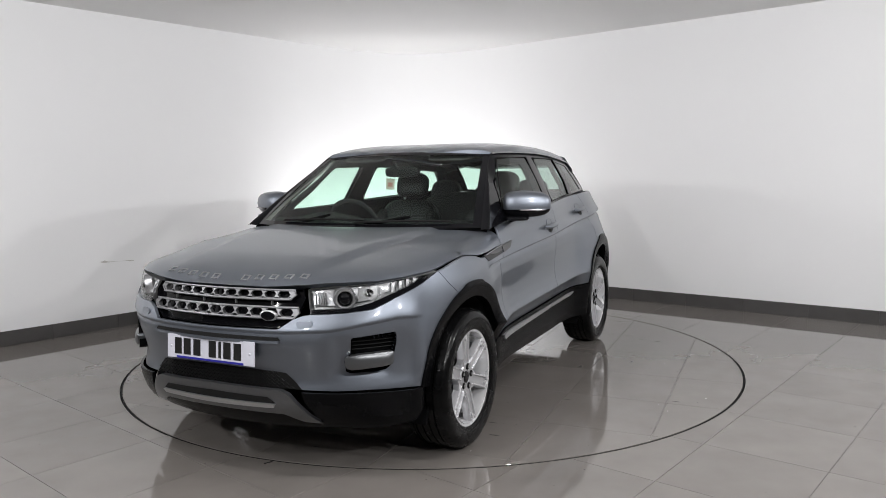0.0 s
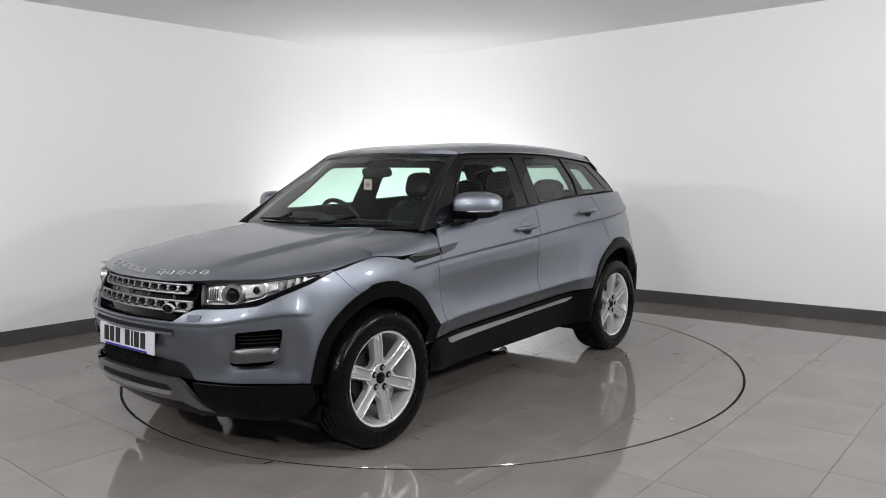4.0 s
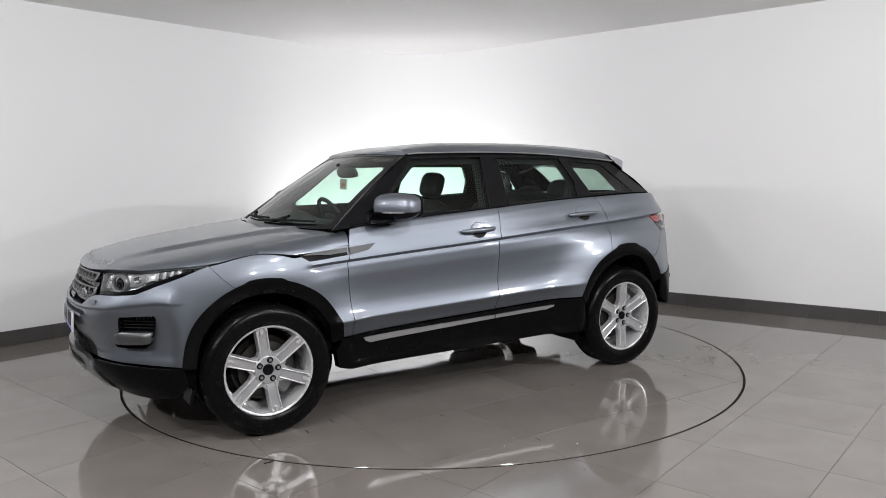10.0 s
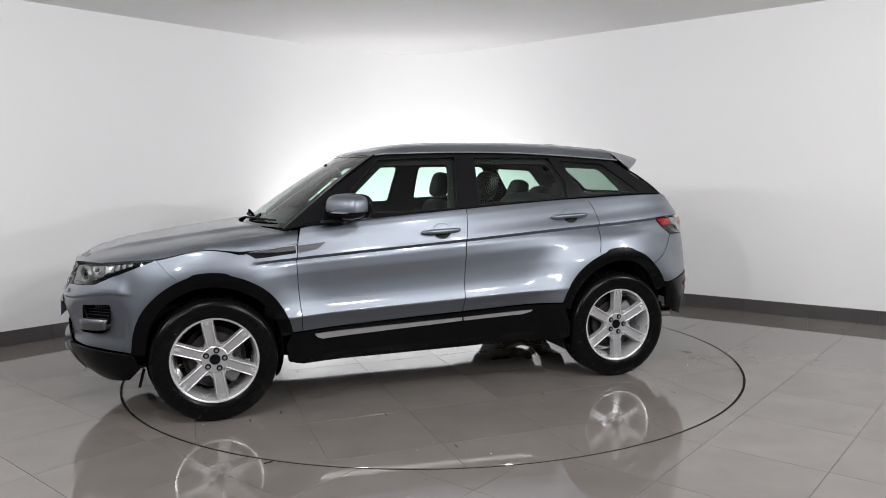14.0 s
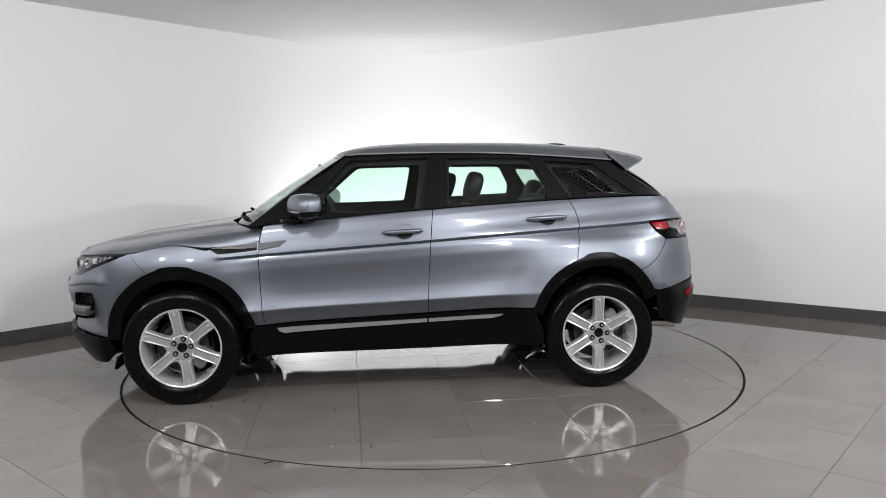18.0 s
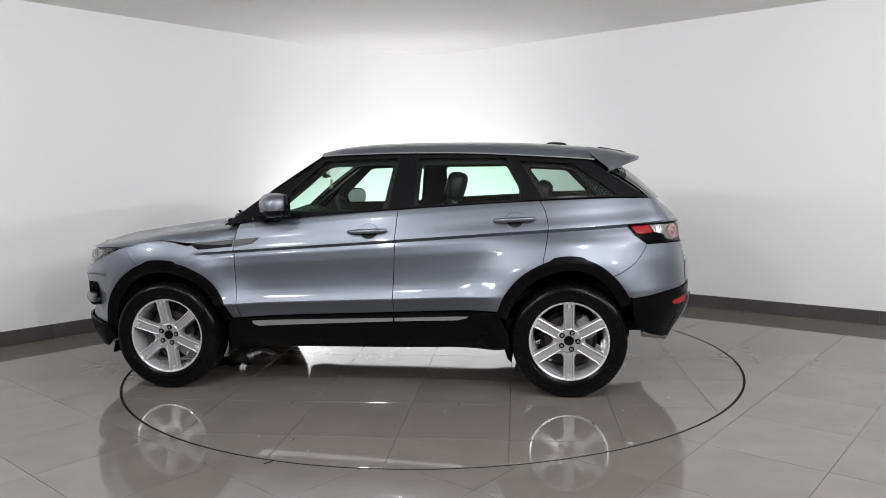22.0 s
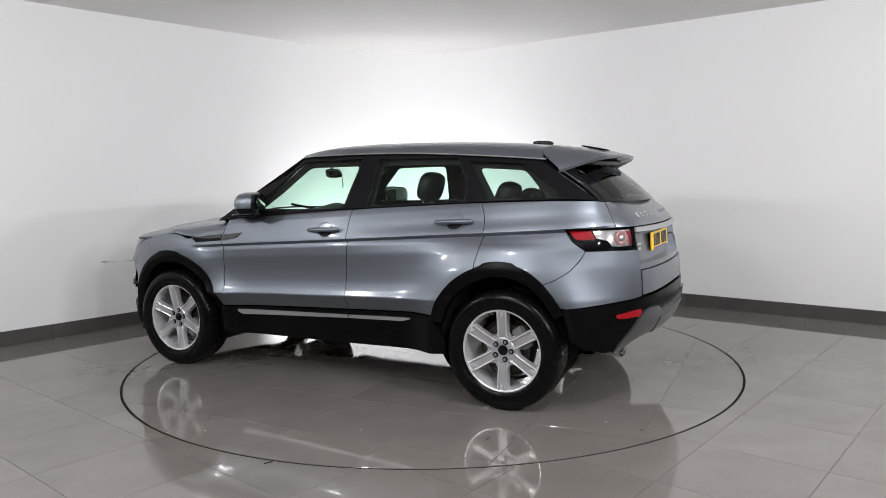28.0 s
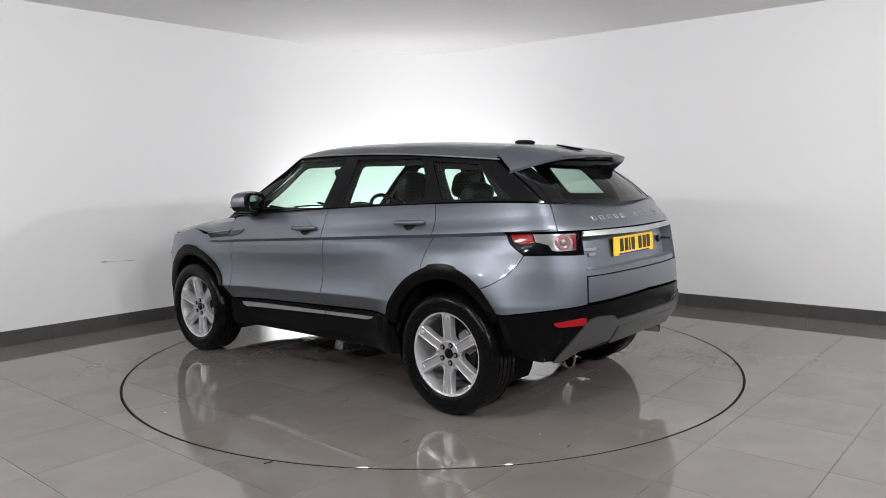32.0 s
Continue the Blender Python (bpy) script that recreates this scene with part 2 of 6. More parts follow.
# the turntable, tiled like the floor, with a dark steel edge
def turntable():
    base = tagged(new("turntable"), "round motorised turntable tiled like the floor", "turntable")
    n = 192
    prof = [(TT_R - 0.0145, -0.1), (TT_R - 0.0145, -0.003), (TT_R - 0.003, -0.003), (TT_R - 0.003, -0.1)]
    v, f = [], []
    for i in range(n):
        a = 2 * math.pi * i / n
        v += [(r * math.cos(a), r * math.sin(a), z) for r, z in prof]
    for i in range(n):
        j = (i + 1) % n
        f += [(i * 4 + k, j * 4 + k, j * 4 + k + 1, i * 4 + k + 1) for k in range(3)]
    child("edge_ring", mesh_from("edge_ring", v, f, GAP, 40), base, "dark steel edge ring")
    disc = [(math.cos(2 * math.pi * i / n) * (TT_R - 0.0152), math.sin(2 * math.pi * i / n) * (TT_R - 0.0152)) for i in range(n)]
    child("bed", mesh_from("bed", *prism_vf(disc, -0.08, -0.005), GROUT), base)
    eu = Vector((math.cos(radians(1.8)), math.sin(radians(1.8))))
    ev = Vector((-eu.y, eu.x))
    S = 0.605
    h = S / 2 - 0.0013
    pl = [eu * (s * h) + ev * (t * h) for s, t in ((-1, -1), (1, -1), (1, 1), (-1, 1))]
    whole = tile_mesh(pl, TILE)
    for i in range(-5, 5):
        for j in range(-5, 5):
            q = eu * (S * (i + 0.5)) + ev * (S * (j + 0.5) - 0.02)
            if q.length > TT_R + 0.44:
                continue
            for pts in tile_outlines(q.x, q.y, eu, ev, h, TT_R - 0.0155, True):
                me = tile_mesh([p - q for p in pts], TILE) if q.length > TT_R - 0.45 else whole
                child("tile", me, base, m=Matrix.Translation((q.x, q.y, 0)))
    return base


TURNTABLE = turntable()


def small_marks():
    """A scuff on the left wall, a notch beside the ring and specks of dirt on the floor."""
    n_l = Vector((-DL.y, DL.x))
    rng = random.Random(4)
    line = [(4.215, 0.641), (4.19, 0.638), (4.17, 0.641), (4.14, 0.634), (4.07, 0.632), (3.98, 0.631), (3.93, 0.626), (3.89, 0.625)]
    heights = [0.002, 0.007, 0.011, 0.004, 0.001, 0.001, 0.005, 0.002]
    v, f = [], []
    for k, (s, z) in enumerate(line):
        p = CORNER + DL * s + n_l * 0.0022
        h = heights[k]
        v += [(p.x, p.y, z - h), (p.x, p.y, z + h)]
    f = [(2 * k, 2 * k + 2, 2 * k + 3, 2 * k + 1) for k in range(len(line) - 1)]
    tagged(new("wall_scuff", mesh_from("wall_scuff", v, f, SCUFF)), "thin pale brown scuff line on the white wall", "scuff mark", kind="structure")
    notch = new("notch", bevel_mesh("notch", [box_vf(-0.022, -0.004, -0.002, 0.022, 0.004, 0.0025)], GAP, 0.0008, 1))
    notch.matrix_basis = pose(-0.83, -2.135, 0, 0, 0, 35)
    tagged(notch, "small dark notch in the floor beside the ring", "floor notch", kind="structure")
    for name, host, count in (("dirt_specks", floor, 70), ("grit", TURNTABLE, 90), ("dust_flecks", TURNTABLE, 45), ("dirt_streaks", TURNTABLE, 46)):
        v, f = [], []
        for _ in range(count):
            while True:
                a, r = rng.uniform(0, 2 * math.pi), math.sqrt(rng.random()) * 4.2
                if (host is floor and r > TT_R + 0.1 and r * math.sin(a) < 1.2) or (host is TURNTABLE and r < TT_R - 0.1):
                    break
            c, w, t = Vector((r * math.cos(a), r * math.sin(a))), rng.uniform(0.002, 0.007), rng.uniform(0, 6.28)
            k = len(v)
            m = 5
            long = rng.uniform(2.5, 6.0) if name == "dirt_streaks" else 0.7
            v += [(c.x + w * (0.6 + 0.4 * rng.random()) * math.cos(t + 6.283 * q / m), c.y + w * long * math.sin(t + 6.283 * q / m), 0.0008) for q in range(m)]
            v.append((c.x, c.y, 0.0022))
            f += [(k + q, k + (q + 1) % m, k + m) for q in range(m)]
        ob = child(name, mesh_from(name, v, f, FLECK if name == "dust_flecks" else DIRT), host)
        ob["kind"] = "stuff"


small_marks()


# ---- the car's shape: x runs from nose (-) to tail (+), its left side is -y, axles at x = -1.33 and 1.33 ----
AXLE = 1.33


def table(rows, x):
    """Smooth interpolation in rows of (x, y)."""
    if x <= rows[0][0]:
        return rows[0][1]
    for i in range(len(rows) - 1):
        (x0, y0), (x1, y1) = rows[i], rows[i + 1]
        if x <= x1:
            t = (x - x0) / (x1 - x0)
            m0 = (y1 - rows[i - 1][1]) / (x1 - rows[i - 1][0]) if i else (y1 - y0) / (x1 - x0)
            m1 = (rows[i + 2][1] - y0) / (rows[i + 2][0] - x0) if i + 2 < len(rows) else (y1 - y0) / (x1 - x0)
            h = x1 - x0
            return ((2 * t ** 3 - 3 * t * t + 1) * y0 + (t ** 3 - 2 * t * t + t) * h * m0 + (3 * t * t - 2 * t ** 3) * y1 + (t ** 3 - t * t) * h * m1)
    return rows[-1][1]


def linear(rows, x):
    if x <= rows[0][0]:
        return rows[0][1]
    for (x0, y0), (x1, y1) in zip(rows, rows[1:]):
        if x <= x1:
            return y0 + (y1 - y0) * (x - x0) / (x1 - x0)
    return rows[-1][1]


PLAN = [(-2.207, 0.0), (-2.199, 0.16), (-2.176, 0.33), (-2.132, 0.49), (-2.052, 0.635), (-1.928, 0.753), (-1.76, 0.842), (-1.55, 0.888),
        (-1.33, 0.908), (-1.0, 0.903), (-0.5, 0.898), (0.0, 0.903), (0.5, 0.908), (1.0, 0.913), (1.33, 0.913), (1.58, 0.888),
        (1.78, 0.842), (1.94, 0.765), (2.045, 0.650), (2.103, 0.49), (2.130, 0.30), (2.142, 0.13), (2.145, 0.0)]


def make_contour():
    """The plan line of one half of the body, by its length from x = 0."""
    pts = []
    n = len(PLAN)
    for i in range(n - 1):
        p0, p1, p2, p3 = PLAN[max(0, i - 1)], PLAN[i], PLAN[i + 1], PLAN[min(n - 1, i + 2)]
        if i == 0:
            p0 = (p2[0], -p2[1])
        if i == n - 2:
            p3 = (p1[0], -p1[1])
        for k in range(12):
            t = k / 12
            pts.append(tuple(0.5 * (2 * p1[j] + (p2[j] - p0[j]) * t + (2 * p0[j] - 5 * p1[j] + 4 * p2[j] - p3[j]) * t * t + (3 * p1[j] - p0[j] - 3 * p2[j] + p3[j]) * t ** 3) for j in (0, 1)))
    pts.append(PLAN[-1])
    s = [0.0]
    for a, b in zip(pts, pts[1:]):
        s.append(s[-1] + math.hypot(b[0] - a[0], b[1] - a[1]))
    k = min(range(len(pts)), key=lambda i: abs(pts[i][0]))
    s0 = s[k] - pts[k][0]
    return [a - s0 for a in s], pts


ARC_S, ARC_P = make_contour()
U_FRONT, U_REAR = ARC_S[0], ARC_S[-1]


def contour(u):
    """Plan point and outward normal at the length u."""
    u = min(max(u, U_FRONT), U_REAR)
    lo, hi = 0, len(ARC_S) - 1
    while hi - lo > 1:
        mid = (lo + hi) // 2
        if ARC_S[mid] <= u:
            lo = mid
        else:
            hi = mid
    t = (u - ARC_S[lo]) / (ARC_S[hi] - ARC_S[lo])

    def tangent(i):
        a, b = ARC_P[max(0, i - 1)], ARC_P[min(len(ARC_P) - 1, i + 1)]
        if i == 0:
            a = (ARC_P[1][0], -ARC_P[1][1])
        if i == len(ARC_P) - 1:
            b = (ARC_P[-2][0], -ARC_P[-2][1])
        d = math.hypot(b[0] - a[0], b[1] - a[1])
        return (b[0] - a[0]) / d, (b[1] - a[1]) / d
    ta, tb = tangent(lo), tangent(hi)
    x = ARC_P[lo][0] * (1 - t) + ARC_P[hi][0] * t
    y = ARC_P[lo][1] * (1 - t) + ARC_P[hi][1] * t
    tx, ty = ta[0] * (1 - t) + tb[0] * t, ta[1] * (1 - t) + tb[1] * t
    d = math.hypot(tx, ty)
    return x, y, -ty / d, tx / d


def to_v(u, z):
    """Height along the body's rising lines."""
    c = min(max(u, -1.9), 2.0)
    return (z + 0.0083 * c) / (1 + 0.07 * c)


def to_z(u, v):
    c = min(max(u, -1.9), 2.0)
    return v * (1 + 0.07 * c) - 0.0083 * c


SIDE_D = [(0.20, -0.10), (0.25, -0.05), (0.29, -0.022), (0.34, -0.010), (0.50, -0.003), (0.56, 0.001), (0.612, 0.002), (0.617, 0.002),
          (0.648, 0.0), (0.70, -0.001), (0.78, 0.0), (0.88, 0.003), (0.93, 0.005), (0.955, 0.005), (0.966, 0.005), (0.988, 0.004), (1.0, 0.003), (1.03, 0.0), (1.08, -0.010), (1.13, -0.026), (1.16, -0.041), (1.20, -0.07)]
FRONT_D = [(0.20, -0.20), (0.27, -0.10), (0.33, -0.045), (0.40, -0.01), (0.48, 0.0), (0.60, 0.003), (0.68, 0.002), (0.76, -0.016), (0.84, -0.045),
           (0.92, -0.08), (0.97, -0.13), (1.02, -0.2)]
REAR_D = [(0.25, -0.24), (0.33, -0.155), (0.42, -0.070), (0.50, -0.018), (0.60, 0.005), (0.70, 0.008), (0.82, 0.0), (0.92, -0.015), (1.0, -0.028), (1.06, -0.042),
          (1.10, -0.064), (1.14, -0.10), (1.20, -0.165), (1.24, -0.215)]


CREASE = [(0.88, 0.0), (0.945, -0.010), (0.958, -0.017), (0.964, -0.019), (0.984, 0.009), (0.990, 0.0105), (1.002, 0.007), (1.03, 0.002), (1.06, 0.0)]
LOW_CREASE = [(0.50, -0.052), (0.54, -0.034), (0.58, -0.011), (0.600, 0.0045), (0.606, 0.0082), (0.612, 0.0090), (0.619, 0.0068), (0.64, 0.0002), (0.665, -0.0062),
              (0.70, -0.0120), (0.75, -0.0155), (0.80, -0.0150), (0.86, -0.0100), (0.92, -0.0040), (0.953, 0.0)]



# the shoulder draws in towards the tail above the haunch
HAUNCH = [(0.62, 0.0), (0.78, -0.008), (0.90, -0.027), (0.955, -0.041), (0.994, -0.050), (1.04, -0.070), (1.12, -0.090), (1.16, -0.100), (1.24, -0.11)]


def ramp(x, a, b):
    t = min(1.0, max(0.0, (x - a) / (b - a)))
    return t * t * (3 - 2 * t)


def flare(x, z):
    f = 0.0
    for ax, amp in ((-AXLE, 0.036), (AXLE, 0.054)):
        r = math.hypot(x - ax, (z - 0.36) * 0.97)
        w = 0.07 if r < 0.47 else (0.16 if ax > 0 else 0.15)
        f = max(f, amp * math.exp(-((r - 0.47) / w) ** 2))
    return f


def body(u, z, lift=0.0):
    """A point of the body's left side at the length u and the height z, lifted off it by so much."""
    x, y, nx, ny = contour(u)
    v = to_v(u, z)
    ds = linear(SIDE_D, v) + linear(CREASE, v) * ramp(u, -1.12, -0.98) * (1 - 0.4 * ramp(u, 1.70, 1.95)) + table(LOW_CREASE, v) * ramp(u, -1.15, -0.9) * (1 - ramp(u, 0.72, 0.95))
    ds += linear(HAUNCH, v) * ramp(u, 0.0, 1.0) if u > 0 else 0.0
    de = table(FRONT_D, z) if u < 0 else table(REAR_D, z)
    w = nx * nx
    w = w * w * (3 - 2 * w)
    keep = 1 - w
    d = ds * keep + de * w + flare(x, z) * keep * (1 if z < 0.98 else max(0, 1 - (z - 0.98) / 0.08)) + lift
    return (x + nx * d, -(y + ny * d), z)


# greenhouse, roof and bonnet
BELT = [(-1.1, 1.09), (-0.91, 1.1), (-0.84, 1.108), (-0.41, 1.143), (-0.12, 1.165), (0.25, 1.188), (0.63, 1.208), (1.14, 1.232), (1.535, 1.244), (1.80, 1.244), (2.0, 1.235)]
RAIL = [(-0.45, 1.49), (-0.29, 1.536), (-0.09, 1.545), (0.26, 1.549), (0.65, 1.543), (1.02, 1.524), (1.28, 1.506), (1.53, 1.486), (1.8, 1.46)]
BELT_Y = [(-1.1, 0.84), (-0.91, 0.858), (-0.84, 0.858), (-0.4, 0.857), (0.0, 0.857), (0.25, 0.843), (0.5, 0.810), (0.75, 0.776), (1.03, 0.754), (1.17, 0.745), (1.57, 0.694), (1.83, 0.651), (1.95, 0.59)]
RAIL_Y = [(-0.45, 0.595), (-0.25, 0.625), (0.2, 0.652), (0.7, 0.648), (1.2, 0.618), (1.5, 0.592), (1.8, 0.555)]
ROOF_C = [(-0.45, 1.515), (-0.37, 1.555), (-0.27, 1.588), (-0.10, 1.615), (0.147, 1.628), (0.483, 1.630), (0.82, 1.625), (1.115, 1.613), (1.33, 1.597), (1.58, 1.572), (1.80, 1.545)]


def house(x, z, lift=0.0):
    """A point of the left window band."""
    zb, zr = table(BELT, x), table(RAIL, x)
    t = (z - zb) / (zr - zb)
    yb, yr = table(BELT_Y, x), table(RAIL_Y, x)
    y = yb + (yr - yb) * (0.80 * t + 0.20 * t * t)
    return (x, -(y + lift * 0.88), z + lift * 0.45)


def roof(x, y, lift=0.0):
    zr, zc, yr = table(RAIL, x), table(ROOF_C, x), table(RAIL_Y, x)
    t = min(abs(y) / (yr + 0.012), 1.0)
    return (x, y, zr + 0.006 + (zc - zr - 0.006) * (1 - t ** 5) ** 0.6 + lift)


def screen(y, t, lift=0.0):
    """The windscreen: t from its foot to its head."""
    k = (y / 0.80) ** 2
    x0, z0 = -1.085 + 0.195 * k, 1.098 + 0.002 * k
    x1, z1 = -0.375 + 0.075 * k, 1.556 - 0.02 * k
    b = 0.012 * 4 * t * (1 - t)
    yy = y * (1 - 0.235 * t)
    return (x0 + (x1 - x0) * t - b - 0.55 * lift, yy, z0 + (z1 - z0) * t + b + 0.83 * lift)


HOOD_C = [(-2.12, 0.915), (-2.05, 0.953), (-1.95, 0.980), (-1.80, 1.006), (-1.5, 1.048), (-1.25, 1.080), (-1.05, 1.098), (-0.8, 1.11)]
HOOD_EZ = [(-2.12, 0.893), (-1.95, 0.930), (-1.80, 0.944), (-1.60, 0.955), (-1.46, 0.982), (-1.35, 0.995), (-1.245, 0.988), (-1.15, 0.978), (-0.98, 0.993), (-0.8, 1.01)]


def hood_edge(x):
    """Plan half-width of the bonnet at its side joints."""
    return table([(-2.13, 0.410), (-2.10, 0.482), (-2.0, 0.646), (-1.85, 0.775), (-1.70, 0.833), (-1.55, 0.864), (-1.35, 0.889), (-1.1, 0.895), (-0.8, 0.895)], x)


def hood(x, y, lift=0.0):
    w = hood_edge(x)
    t = min(abs(y) / w, 1.0)
    zc, ze = table(HOOD_C, x), table(HOOD_EZ, x)
    z = ze + (zc - ze) * (1 - t ** linear([(-2.0, 2.8), (-1.3, 4.2), (-0.85, 8.0)], x)) ** 0.55
    c = linear([(-2.1, 0.40), (-0.85, 0.60)], x)
    s = min(max((c - abs(y)) / 0.04 + 0.5, 0), 1)
    z += 0.016 * s * s * (3 - 2 * s) * min(1, max(0, (x + 2.1) / 0.3))
    return (x, y, z + lift)



def rear_screen(y, t, lift=0.0):
    """The rear window with its dark surround: t from its foot to its head."""
    k = (y / 0.72) ** 2
    x0, z0 = 1.972 - 0.135 * k, 1.232 + 0.012 * k
    x1, z1 = 1.60 - 0.15 * k, 1.525 - 0.04 * k
    b = 0.016 * 4 * t * (1 - t)
    yy = y * (0.905 - 0.080 * t)
    return (x0 + (x1 - x0) * t + b + 0.62 * lift, yy, z0 + (z1 - z0) * t + b + 0.78 * lift)


# ---- materials of the car ----
PAINT = mat("metallic_paint", (0.180, 0.198, 0.230), 0.45, 0.92, coat=0.7, coat_rough=0.085, noise_scale=900, noise_amount=0.10, bump=0.02, bump_scale=1500)
BLACK = mat("gloss_black", (0.004, 0.004, 0.005), 0.05, spec=0.28)
PLASTIC = mat("black_plastic", (0.0028, 0.0028, 0.0032), 0.27, spec=0.09, noise_scale=30, noise_amount=0.2, bump=0.06, bump_scale=900)
SEAL = mat("rubber_seal", (0.006, 0.006, 0.006), 0.7, spec=0.2)
RUBBER = mat("tyre_rubber", (0.0032, 0.0032, 0.0034), 0.22, spec=0.14, noise_scale=25, noise_amount=0.3, bump=0.1, bump_scale=400, rough_var=0.08)
ALLOY_FACE = mat("grey_alloy_face", (0.46, 0.46, 0.475), 0.34, 0.6, coat=0.5, noise_scale=8, noise_amount=0.08)
ALLOY = mat("silver_alloy", (0.66, 0.66, 0.67), 0.26, 0.5, coat=0.6, noise_scale=6, noise_amount=0.06, rough_var=0.05)
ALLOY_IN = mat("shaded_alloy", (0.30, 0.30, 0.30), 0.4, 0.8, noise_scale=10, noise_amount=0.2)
SATIN = mat("satin_silver", (0.44, 0.44, 0.45), 0.38, 0.82, noise_scale=40, noise_amount=0.05)
DARKSILVER = mat("grey_skid_paint", (0.115, 0.118, 0.123), 0.32, 0.75, coat=0.6, noise_scale=60, noise_amount=0.08)
GRILLE_SILVER = mat("grille_silver", (0.17, 0.17, 0.176), 0.42, 0.85, noise_scale=40, noise_amount=0.06)
VENT = mat("vent_blade_grey", (0.05, 0.051, 0.054), 0.38, 0.6, coat=0.3, noise_scale=60, noise_amount=0.08)
CHROME = mat("chrome", (0.72, 0.72, 0.73), 0.07, 1.0)
STEELDARK = mat("brake_iron", (0.06, 0.056, 0.052), 0.45, 0.7, noise_scale=20, noise_amount=0.4)
LETTER = mat("badge_chrome", (0.42, 0.42, 0.43), 0.36, 0.9)
PLATE_W = mat("white_plate", (0.55, 0.55, 0.61), 0.35, noise_scale=15, noise_amount=0.04)
PLATE_Y = mat("yellow_plate", (0.85, 0.55, 0.015), 0.35, noise_scale=15, noise_amount=0.04)
INK = mat("black_characters", (0.008, 0.008, 0.008), 0.4)
BLUE = mat("blue_strip", (0.02, 0.02, 0.25), 0.4)
RED = mat("red_lens", (0.26, 0.004, 0.009), 0.14, coat=0.1, noise_scale=60, noise_amount=0.3)
RED_DARK = mat("dark_red_lens", (0.20, 0.01, 0.015), 0.12, coat=1.0)
LENS_W = mat("clear_lamp_lens", (0.30, 0.29, 0.29), 0.16, 0.5, coat=1.0, noise_scale=80, noise_amount=0.3)
LENS_P = mat("pink_lamp_ring", (0.40, 0.22, 0.23), 0.15, 0.4, coat=1.0)
REFLECT = mat("lamp_reflector", (0.72, 0.72, 0.73), 0.16, 0.3, noise_scale=45, noise_amount=0.25)
LEATHER = mat("dark_leather", (0.008, 0.008, 0.0083), 0.5, spec=0.3, noise_scale=40, noise_amount=0.2, bump=0.3, bump_scale=250)
TRIM = mat("dark_trim", (0.009, 0.009, 0.009), 0.6, spec=0.2, noise_scale=60, noise_amount=0.2, bump=0.2, bump_scale=500)
CREAM = mat("pale_pillar_trim", (0.24, 0.235, 0.21), 0.8, noise_scale=60, noise_amount=0.06)
HEADLINER = mat("grey_headliner", (0.085, 0.083, 0.078), 0.85, noise_scale=80, noise_amount=0.06)
CARPET = mat("dark_carpet", (0.010, 0.010, 0.0105), 0.95, spec=0.1, noise_scale=200, noise_amount=0.3)
TAG_CARD = mat("card_tag", (0.40, 0.36, 0.30), 0.6)
TAG_RED = mat("card_print", (0.30, 0.12, 0.09), 0.6)
MIRROR = mat("mirror_glass", (0.4, 0.42, 0.42), 0.02, 1.0)


def glass_mat(name, tint, rough=0.0, share=0.9):
    """Thin glass: mostly clear, with a Fresnel gloss."""
    m = bpy.data.materials.new(name)
    m.use_nodes = True
    nt = m.node_tree
    nt.nodes.remove(nt.nodes["Principled BSDF"])
    tr = nt.nodes.new("ShaderNodeBsdfTransparent")
    tr.inputs[0].default_value = (*tint, 1)
    gl = nt.nodes.new("ShaderNodeBsdfGlossy")
    gl.inputs["Roughness"].default_value = rough
    lw = nt.nodes.new("ShaderNodeLayerWeight")
    lw.inputs[0].default_value = 0.5
    pw = nt.nodes.new("ShaderNodeMath")
    pw.operation = "POWER"
    nt.links.new(lw.outputs["Facing"], pw.inputs[0])
    pw.inputs[1].default_value = 4.5
    fr = nt.nodes.new("ShaderNodeMath")
    fr.operation = "MULTIPLY_ADD"
    nt.links.new(pw.outputs[0], fr.inputs[0])
    fr.inputs[1].default_value = 0.92
    fr.inputs[2].default_value = 0.035
    mix = nt.nodes.new("ShaderNodeMixShader")
    nt.links.new(fr.outputs[0], mix.inputs[0])
    nt.links.new(tr.outputs[0], mix.inputs[1])
    nt.links.new(gl.outputs[0], mix.inputs[2])
    nt.links.new(mix.outputs[0], nt.nodes["Material Output"].inputs[0])
    return m


GLASS = glass_mat("green_tinted_glass", (0.74, 0.90, 0.82))
GLASS_DARK = glass_mat("smoked_glass", (0.62, 0.74, 0.68))
CLEAR = glass_mat("clear_cover", (0.93, 0.94, 0.95))


# ---- panels: outlines laid on a curved surface ----
def smooth_line(pts, n=5):
    """A rounded line through points, for outlines."""
    out = []
    for i in range(len(pts) - 1):
        p0, p1, p2, p3 = pts[max(0, i - 1)], pts[i], pts[i + 1], pts[min(len(pts) - 1, i + 2)]
        for k in range(n):
            t = k / n
            out.append(tuple(0.5 * (2 * p1[j] + (p2[j] - p0[j]) * t + (2 * p0[j] - 5 * p1[j] + 4 * p2[j] - p3[j]) * t * t + (3 * p1[j] - p0[j] - 3 * p2[j] + p3[j]) * t ** 3) for j in (0, 1)))
    out.append(tuple(pts[-1]))
    return out


